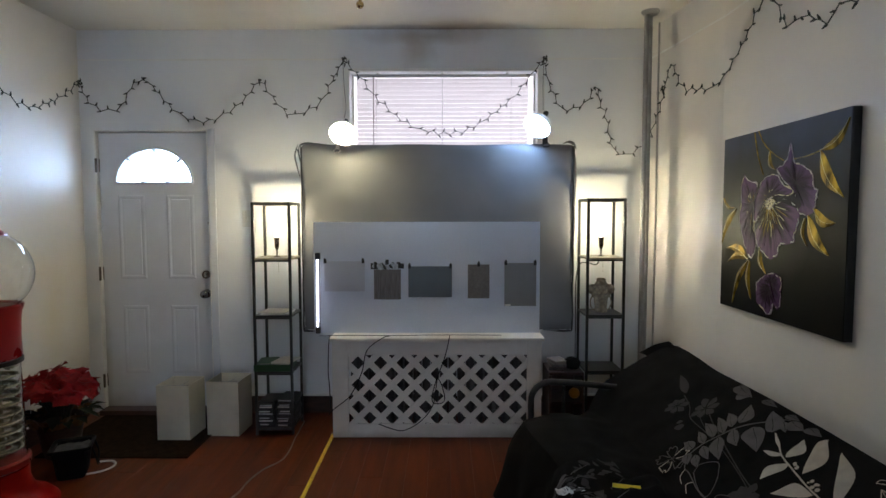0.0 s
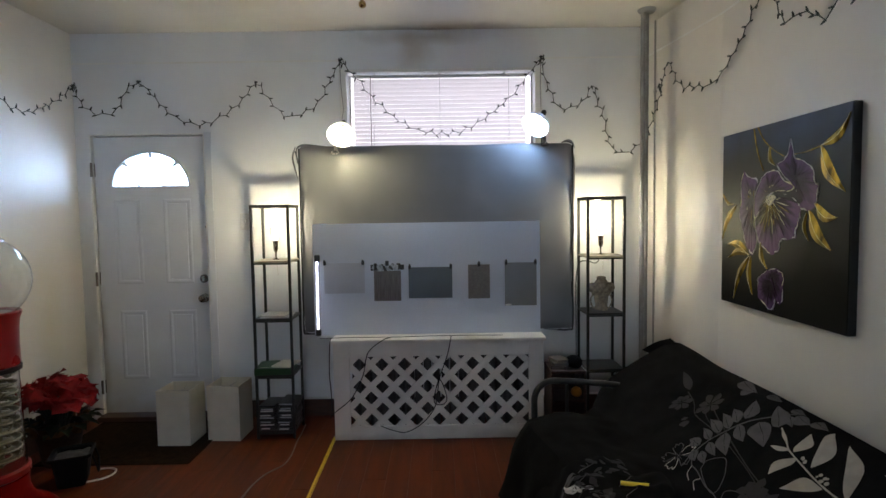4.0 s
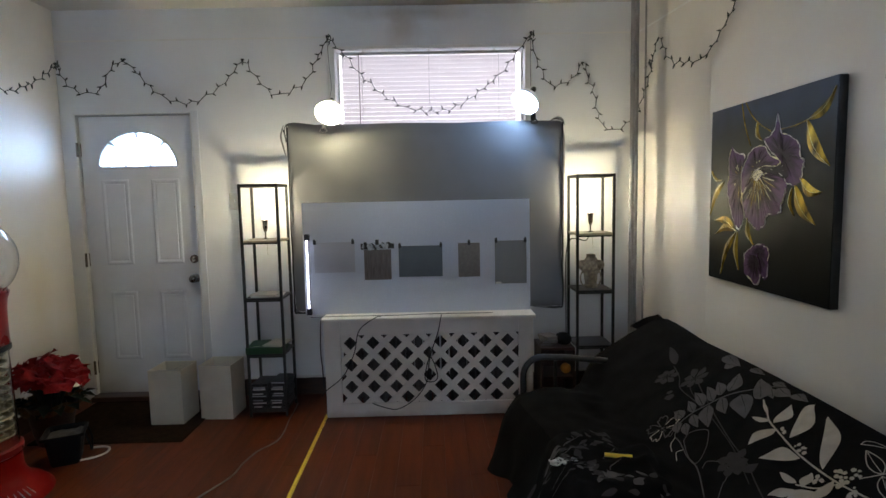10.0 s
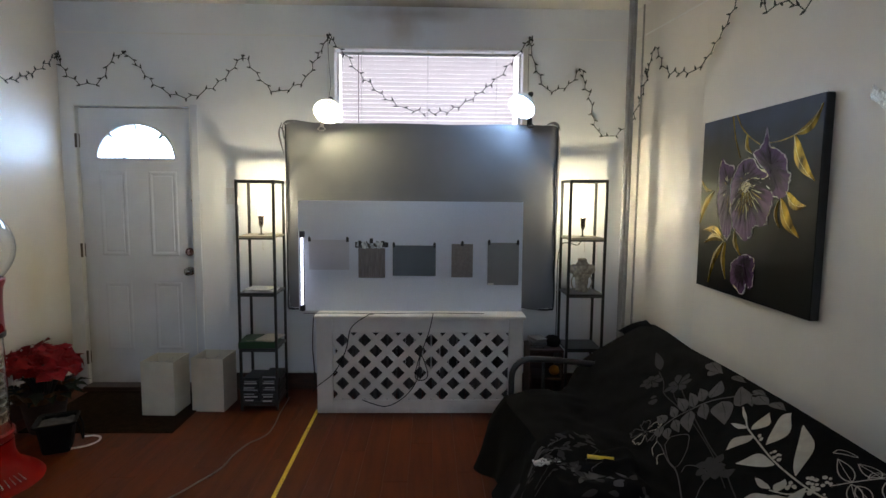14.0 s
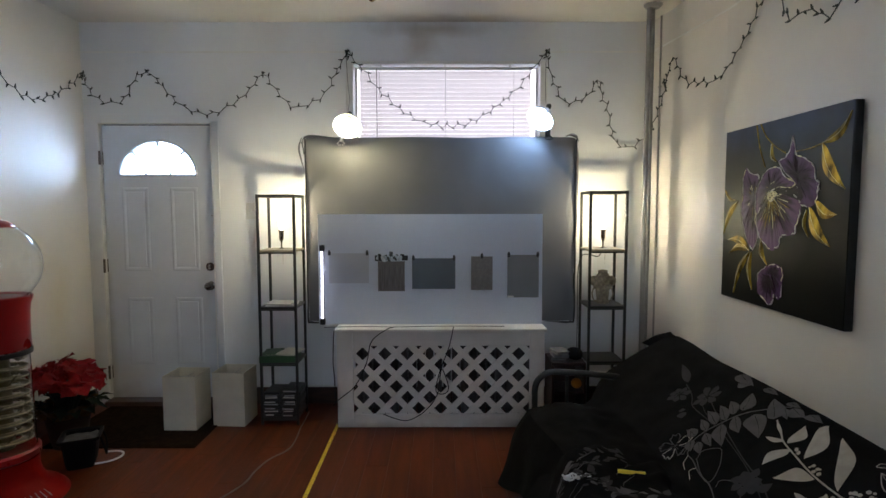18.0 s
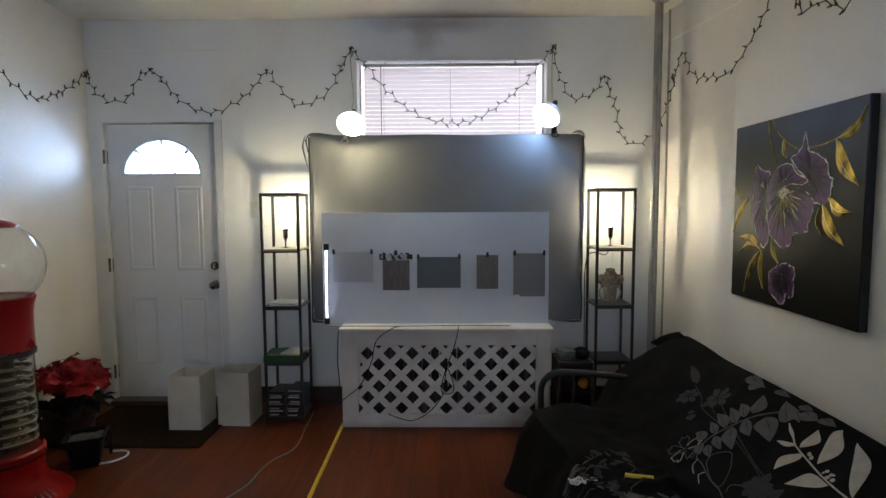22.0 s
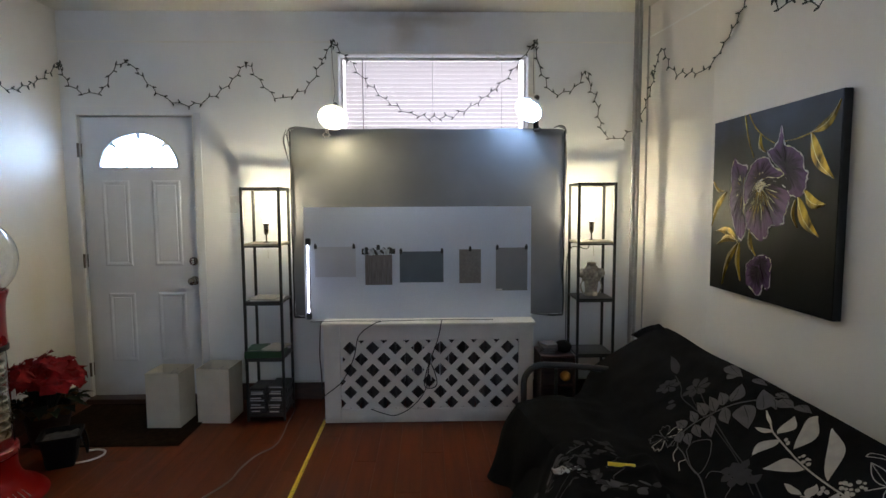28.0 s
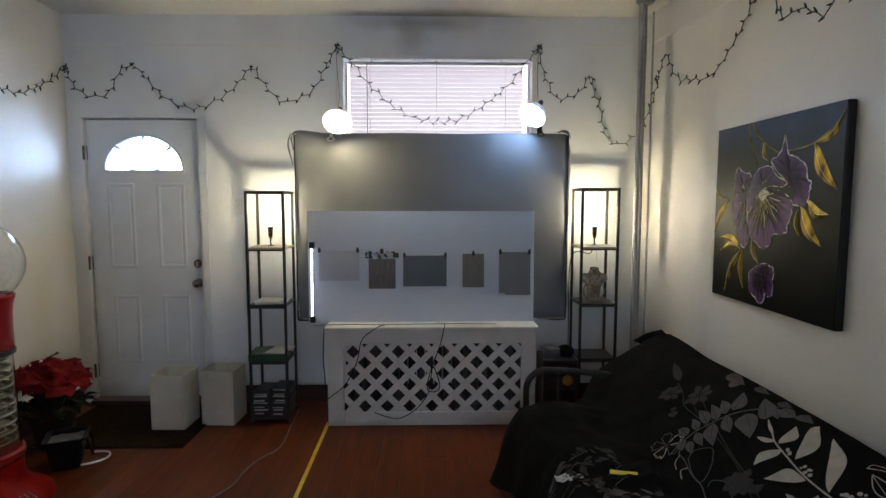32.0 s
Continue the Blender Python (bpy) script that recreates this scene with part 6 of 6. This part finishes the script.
# measuring tape blade across the floor
tm = thing("measuring_tape", (-0.58, 4.04, 0), "yellow measuring tape pulled out along the floor", "measuring tape")
part("blade", grid(60, 4, lambda u, v: Vector((0.010 + 0.024 * u - 0.010 + 0.022 * (v - 0.5), -u * 2.6, 0.0035 + 0.002 * (2 * v - 1) ** 2)), thick=0.0008), YELLOW, tm, smooth=True)
bm = bmesh.new()
for i in range(1, 100):
    y = -0.0254 * i
    x = 0.024 * (-y / 2.6)
    w = 0.008 if i % 12 else 0.018
    box((x + 0.011 - w, y - 0.0009, 0.0048), (x + 0.0105, y + 0.0009, 0.0056), bm=bm)
tagged(part("inch_marks", bm, PLASTIC, tm, "black inch marks"), kind="stuff")
part("end_hook", box((-0.012, -0.004, 0.0), (0.012, 0.004, 0.008), 0.001), STEEL, tm)

gc = thing("grey_extension_cord", (-0.83, 3.98, 0), "grey extension cord snaking over the floor", "cord")
part("cord", tube(smoothline([(0.0, 0.28, 0.006), (0.01, 0.1, 0.006), (0.012, 0.0, 0.006), (0.03, -0.2, 0.006), (0.02, -0.34, 0.006), (-0.05, -0.46, 0.006), (-0.085, -0.6, 0.006), (-0.10, -0.75, 0.006), (-0.19, -0.95, 0.006), (-0.30, -1.2, 0.006), (-0.33, -1.7, 0.006)], 8), 0.0045, 8), GREYCORD, gc, smooth=True)

# leads hanging over the radiator cover
for pts, r, lab in (
    (((-0.20, 4.02, 0.671), (-0.24, 3.965, 0.668), (-0.34, 3.972, 0.587), (-0.377, 3.978, 0.438), (-0.453, 3.978, 0.287), (-0.565, 3.975, 0.193), (-0.60, 3.985, 0.15)), 0.0031, "thin black lead hanging over the radiator cover"),
    (((0.20, 4.03, 0.671), (0.195, 3.964, 0.668), (0.169, 3.974, 0.55), (0.102, 3.978, 0.362), (0.084, 3.978, 0.249), (0.14, 3.976, 0.235), (0.165, 3.976, 0.28), (0.12, 3.97, 0.40), (0.09, 3.972, 0.23), (0.009, 3.976, 0.117), (-0.103, 3.978, 0.053), (-0.195, 3.978, 0.068), (-0.27, 3.976, 0.098)), 0.0031, "black lead with a loop hanging over the radiator cover"),
    (((-0.59, 4.03, 0.672), (-0.592, 3.995, 0.63), (-0.598, 3.99, 0.45), (-0.59, 3.985, 0.35), (-0.585, 3.99, 0.2)), 0.0035, "black lead running down beside the radiator cover")):
    o = thing("power_lead", pts[0], lab, "cable")
    part("lead", tube(smoothline([Vector(q) - Vector(pts[0]) for q in pts], 7), r, 7), RUBBER, o, smooth=True)
o = thing("power_lead", (-0.66, 4.02, 0.672), "thin dark lead lying along the cover top", "cable")
part("lead", tube(smoothline([(0, 0, 0), (0.2, 0.02, 0), (0.5, 0.01, 0), (0.8, 0.03, 0), (1.2, 0.02, 0)], 8), 0.002, 6), RUBBER, o, smooth=True)


# ---- things on the shelves ----
def slab(name, lo, hi, material, label, cat, at, yaw=0, page=None):
    b = thing(name, pose(*at, 0, 0, yaw), label, cat)
    part("cover", box(lo, hi, 0.002), material, b)
    if page:
        part("pages", box((lo[0] + 0.003, lo[1] - 0.0008, lo[2] + 0.003), (hi[0] - 0.003, hi[1] - 0.003, hi[2] - 0.003)), page, b, "pale page edges")
    return b


PAGE = mat("page edges", (0.55, 0.52, 0.45), 0.8, var=0.15, scale=60, stretch=(1, 1, 20))
GREEN = mat("green box card", (0.014, 0.06, 0.018), 0.5, var=0.2)
CASE = mat("black disc case", (0.02, 0.02, 0.022), 0.3, var=0.2, rand=0.3)
SPINE = mat("pale spine label", (0.42, 0.43, 0.45), 0.5, var=0.2)
slab("magazine", (-0.10, -0.09, 0), (0.10, 0.09, 0.008), WHITEPL, "white magazine lying on the shelf", "magazine", (-0.965, 4.15, 0.8055), 6, PAGE)
slab("magazine", (-0.09, -0.085, 0), (0.09, 0.085, 0.009), PAGE, "cream booklet on top of a magazine", "magazine", (-0.975, 4.14, 0.814), -5, PAGE)
slab("game_box", (-0.125, -0.10, 0), (0.115, 0.10, 0.045), GREEN, "flat green card box on the shelf", "box", (-0.98, 4.13, 0.4305), 3)
slab("booklet", (-0.06, -0.09, 0), (0.07, 0.09, 0.010), PAGE, "cream booklet lying on the green box", "booklet", (-0.92, 4.13, 0.476), -12, PAGE)
slab("booklet", (-0.06, -0.08, 0), (0.05, 0.08, 0.008), GREEN, "green booklet lying on the green box", "booklet", (-1.02, 4.13, 0.476), 8, PAGE)
for sx, n in ((-1.03, 11), (-0.90, 12)):
    z = 0.0558
    for i in range(n):
        w = random.uniform(0.105, 0.118) / 2
        c = thing("disc_case", pose(sx + random.uniform(-0.006, 0.006), 4.14 + random.uniform(-0.008, 0.006), z, 0, 0, random.uniform(-4, 4)), "black disc case in a stack on the bottom shelf", "disc case", "stacked disc cases")
        part("case", box((-w, -0.09, 0), (w, 0.09, 0.0145), 0.0015), CASE, c)
        if i % 3 != 1:
            part("spine_label", box((-w + 0.008, -0.0908, 0.003), (w - random.uniform(0.01, 0.05), -0.0895, 0.0115)), SPINE if i % 2 else WHITEPL, c)
        z += 0.0149

# ornament: a blocky plaster figure with side loops
bm = bmesh.new()
lathe([(0, 0), (0.042, 0), (0.045, 0.012), (0.04, 0.03), (0.044, 0.075), (0.048, 0.11), (0.05, 0.12), (0, 0.125)], 20, bm)
for x, z, r in ((-0.06, 0.155, 0.034), (0.06, 0.155, 0.034), (0, 0.15, 0.045), (0, 0.2, 0.033), (-0.02, 0.182, 0.026), (0.02, 0.182, 0.026), (-0.04, 0.12, 0.026), (0.04, 0.12, 0.026)):
    bmesh.ops.create_icosphere(bm, subdivisions=3, radius=r, matrix=Matrix.Translation((x, 0, z)) @ Matrix.Diagonal((1, 0.7, 1, 1)))
lathe([(0, 0.212), (0.03, 0.212), (0.032, 0.228), (0, 0.23)], 16, bm)
for s in (-1, 1):
    tube([(s * (0.05 + 0.022 * math.sin(k * math.pi / 10)), 0, 0.12 - 0.11 * k / 10) for k in range(11)], 0.005, 6, bm)
for v in bm.verts:
    v.co += Vector((1, 1, 1)) * 0.003 * noise.noise(v.co * 45)
orn = part("plaster_ornament", bm, mat("weathered plaster", (0.30, 0.26, 0.21), 0.85, var=0.35, scale=40, bump=0.8, bscale=90), smooth=True, at=Matrix.Translation((1.229, 4.165, 0.806)))
fuse = orn.modifiers.new("fuse", "REMESH")
fuse.mode, fuse.voxel_size = "VOXEL", 0.004
joined = bpy.data.meshes.new_from_object(orn.evaluated_get(bpy.context.evaluated_depsgraph_get()))
orn.modifiers.clear()
orn.data = joined
tagged(orn, "beige weathered plaster ornament standing on the shelf", "ornament")

# side table pile behind the sofa arm
# wood and papers are toned darker: shade behind the arm is in their colours
BROWNW = mat("brown wood box", (0.034, 0.012, 0.008), 0.5, var=0.3, scale=10, stretch=(1, 1, 5))
DIMPAPER = mat("dull paper", (0.15, 0.145, 0.145), 0.8, var=0.3, scale=25)
cr = thing("wooden_crate", (0.935, 3.98, 0), "small brown wooden crate holding clutter", "crate")
part("top_board", box((-0.11, -0.12, 0.455), (0.11, 0.12, 0.473), 0.003), BROWNW, cr)
part("side_board", box((-0.11, -0.12, 0), (-0.095, 0.12, 0.454), 0.003), BROWNW, cr)
part("side_board", box((0.095, -0.12, 0), (0.11, 0.12, 0.454), 0.003), BROWNW, cr)
part("shelf_board", box((-0.094, -0.118, 0.27), (0.094, 0.118, 0.284), 0.002), BROWNW, cr)
part("back_board", box((-0.094, 0.105, 0.0), (0.094, 0.119, 0.454)), BROWNW, cr)
for k, (m_, lab) in enumerate(((BROWNW, "brown paperback in a small pile"), (DIMPAPER, "grey-white folded papers on a pile"), (GREYCORD, "grey folded paper on a pile"))):
    slab("paper_pile" if k else "book", (-0.05, -0.06, 0), (0.045, 0.06, 0.02), m_, lab, "papers" if k else "book", (0.89 + 0.004 * k, 3.96, 0.4735 + 0.0205 * k), 14 * k - 9, None if k else DIMPAPER)
po = thing("black_pouch", (0.985, 3.94, 0.4735), "black fabric pouch lying on the crate", "pouch")
part("body", grid(14, 10, lambda u, v: Vector((0.055 * math.cos(u * math.tau) * math.sin(math.pi * v), 0.06 * math.sin(u * math.tau) * math.sin(math.pi * v), 0.04 - 0.04 * math.cos(math.pi * v) + 0.008 * noise.noise(Vector((u * 4, v * 5, 2))) * math.sin(math.pi * v)))), BLACKCLOTH, po, smooth=True)
ob_ = thing("orange_ball", (1.000, 3.93, 0.3182), "small orange-yellow ball on the crate shelf", "ball")
bm = bmesh.new()
bmesh.ops.create_icosphere(bm, subdivisions=3, radius=0.034, matrix=Matrix.Identity(4))
part("skin", bm, mat("orange rubber", (0.55, 0.22, 0.02), 0.5, var=0.15), ob_, smooth=True)


# ---- string lights ----
WIRE = mat("dark green wire", (0.02, 0.025, 0.02), 0.5, var=0.2)
_bulb = None


def string_lights(pts, normal, label):
    """A sagging run of fairy lights pinned to the wall, with its kinks and bulbs."""
    global _bulb
    o = thing("string_lights", pts[0], label, "string lights", "string lights round the walls")
    base = Vector(pts[0])
    line = smoothline([Vector(p) - base for p in pts], 10)
    n = Vector(normal)
    out, acc, kinks, flip, step = [line[0]], 0.0, [], 1, 0.045
    for a, b in zip(line, line[1:]):
        acc += (b - a).length
        if acc > step:
            acc, step = 0, random.uniform(0.026, 0.055)
            flip = -flip
            d = (b - a).normalized()
            side = d.cross(n).normalized()
            q = b + side * flip * random.uniform(0.002, 0.014) + n * random.uniform(0.0, 0.012)
            out.append(q)
            kinks.append((q, side * flip + d * random.uniform(-1.6, 1.6) + n * random.uniform(0, 0.5)))
    out.append(line[-1])
    # slack wound round the pins at both ends
    for end in (0, -1):
        q, e = out[end], out[1 if end == 0 else -2]
        d = (e - q).normalized()
        side = d.cross(n).normalized()
        r = random.uniform(0.012, 0.02)
        loop = [q + d * r * (1 - math.cos(k * 1.15)) + side * r * math.sin(k * 1.15) + n * 0.003 * k for k in range(6)]
        out = (loop[::-1] + out) if end == 0 else (out + loop)
        kinks.append((loop[2], side + d * 0.3))
        kinks.append((loop[4], d * -1 - side * 0.4))
    part("wire", tube(out, 0.0030, 5), WIRE, o)
    for q, d in kinks:
        m = Matrix.Translation(q) @ d.normalized().to_track_quat("Z", "Y").to_matrix().to_4x4()
        if _bulb is None:
            _bulb = part("fairy_bulb", lathe([(0, -0.002), (0.0052, 0), (0.0055, 0.012), (0.004, 0.015), (0.0036, 0.023), (0, 0.028)], 6), WIRE, o, at=m)
        else:
            share(_bulb, o, m)


yw = YF - 0.012
string_lights([(XL + 0.012, 3.35, 2.52), (XL + 0.012, 3.60, 2.31), (XL + 0.012, 3.742, 2.216), (XL + 0.012, 3.866, 2.155), (XL + 0.012, 4.005, 2.158), (XL + 0.012, 4.16, 2.226), (XL + 0.012, 4.29, 2.30), (XL + 0.015, 4.38, 2.38), (XL + 0.014, 4.44, 2.43)], (1, 0, 0), "dark unlit string lights sagging along the side wall")
string_lights([(XL + 0.014, yw, 2.43), (-2.40, yw, 2.30), (-2.304, yw, 2.223), (-2.17, yw, 2.235), (-2.08, yw, 2.38), (-1.984, yw, 2.434), (-1.90, yw, 2.36), (-1.77, yw, 2.22), (-1.567, yw, 2.141), (-1.36, yw, 2.22), (-1.23, yw, 2.34), (-1.154, yw, 2.42), (-1.06, yw, 2.30), (-0.97, yw, 2.20), (-0.895, yw, 2.188), (-0.74, yw, 2.26), (-0.63, yw, 2.44), (-0.557, yw, 2.565)], (0, -1, 0), "dark unlit string lights sagging over the door")
yv = YF - 0.03
string_lights([(-0.557, yv, 2.565), (-0.44, yv, 2.45), (-0.30, yv, 2.28), (-0.10, yv, 2.12), (0.07, yv, 2.06), (0.2, yv, 2.049), (0.36, yv, 2.085), (0.52, yv, 2.19), (0.68, yv, 2.33), (0.80, yv, 2.48), (0.873, yv, 2.569)], (0, -1, 0), "dark unlit string lights sagging across the window")
string_lights([(0.873, yw, 2.569), (0.91, yw, 2.42), (0.96, yw, 2.30), (1.03, yw, 2.215), (1.13, yw, 2.235), (1.20, yw, 2.30), (1.25, yw, 2.394), (1.28, yw, 2.28), (1.314, yw, 2.194), (1.345, yw, 2.06), (1.40, yw, 1.92), (1.49, yw, 1.90), (1.58, yw, 1.949), (1.637, 4.429, 2.014), (1.642, 4.388, 2.094), (1.651, 4.314, 2.191), (1.659, 4.254, 2.302)], (0, -1, 0), "dark unlit string lights sagging beside the window")
xw = XR - 0.012
string_lights([(1.659, 4.25, 2.308), (1.667, 4.185, 2.407), (1.672, 4.152, 2.468), (1.682, 4.069, 2.35), (1.693, 3.981, 2.256), (1.712, 3.825, 2.223), (1.733, 3.663, 2.209), (xw, 3.50, 2.29), (xw, 3.388, 2.377), (xw, 3.30, 2.46), (xw, 3.21, 2.53), (xw, 3.15, 2.52), (xw, 3.08, 2.40), (xw, 3.012, 2.321), (xw, 2.92, 2.33), (xw, 2.858, 2.304), (xw, 2.80, 2.27), (xw, 2.737, 2.25), (xw, 2.69, 2.30), (xw, 2.60, 2.275), (xw, 2.50, 2.33), (xw, 2.40, 2.45)], (-1, 0, 0), "dark unlit string lights sagging along the side wall")
for x, y, z in ((-0.557, YF - 0.001, 2.575), (0.873, YF - 0.001, 2.578), (-1.984, YF - 0.001, 2.44), (-1.154, YF - 0.001, 2.425)):
    h = thing("wall_hook", (x, y, z), "small dark hook holding the string lights", "hook", "hooks for the string lights")
    part("hook", tube([(0, 0, 0.012), (0, -0.02, 0.008), (0, -0.032, -0.008), (0, -0.045, 0.006)], 0.006, 7), PLASTIC, h)

# pull chain of the ceiling light
pc = thing("pull_chain", (-0.108, 2.3, 2.138), "brass ball on a thin pull chain from the ceiling", "pull chain")
bm = bmesh.new()
bmesh.ops.create_icosphere(bm, subdivisions=3, radius=0.0125, matrix=Matrix.Translation((0, 0, 0.0125)))
lathe([(0.004, 0.022), (0.006, 0.03), (0.003, 0.036), (0, 0.037)], 10, bm)
part("ball", bm, BRASS, pc, "brass ball pull", smooth=True)
part("chain", tube([(0, 0, 0.036), (0, 0, ZC - 2.138 - 0.02)], 0.0016, 6), BRASS, pc)
part("ceiling_cup", lathe([(0, ZC - 2.138 - 0.025), (0.02, ZC - 2.138 - 0.02), (0.03, ZC - 2.138), (0, ZC - 2.138)], 16), BRASS, pc, smooth=True)

# ---- floor planks ----
PW_, PL_ = 0.128, 1.215
pm = None
row, x = 0, XL - 0.02
while x < XR + 0.02:
    y = YF + 0.06 - PL_ + (row * 0.437) % PL_
    while y > YB - PL_:
        at = Matrix.Translation((x, y, 0))
        if pm is None:
            pm = part("plank", box((0.0004, 0.0004, -0.0055), (PW_ - 0.0004, PL_ - 0.0004, 0), 0.0006, 1), FLOOR, floor, at=at)
        else:
            share(pm, floor, at)
        y -= PL_
    row += 1
    x += PW_
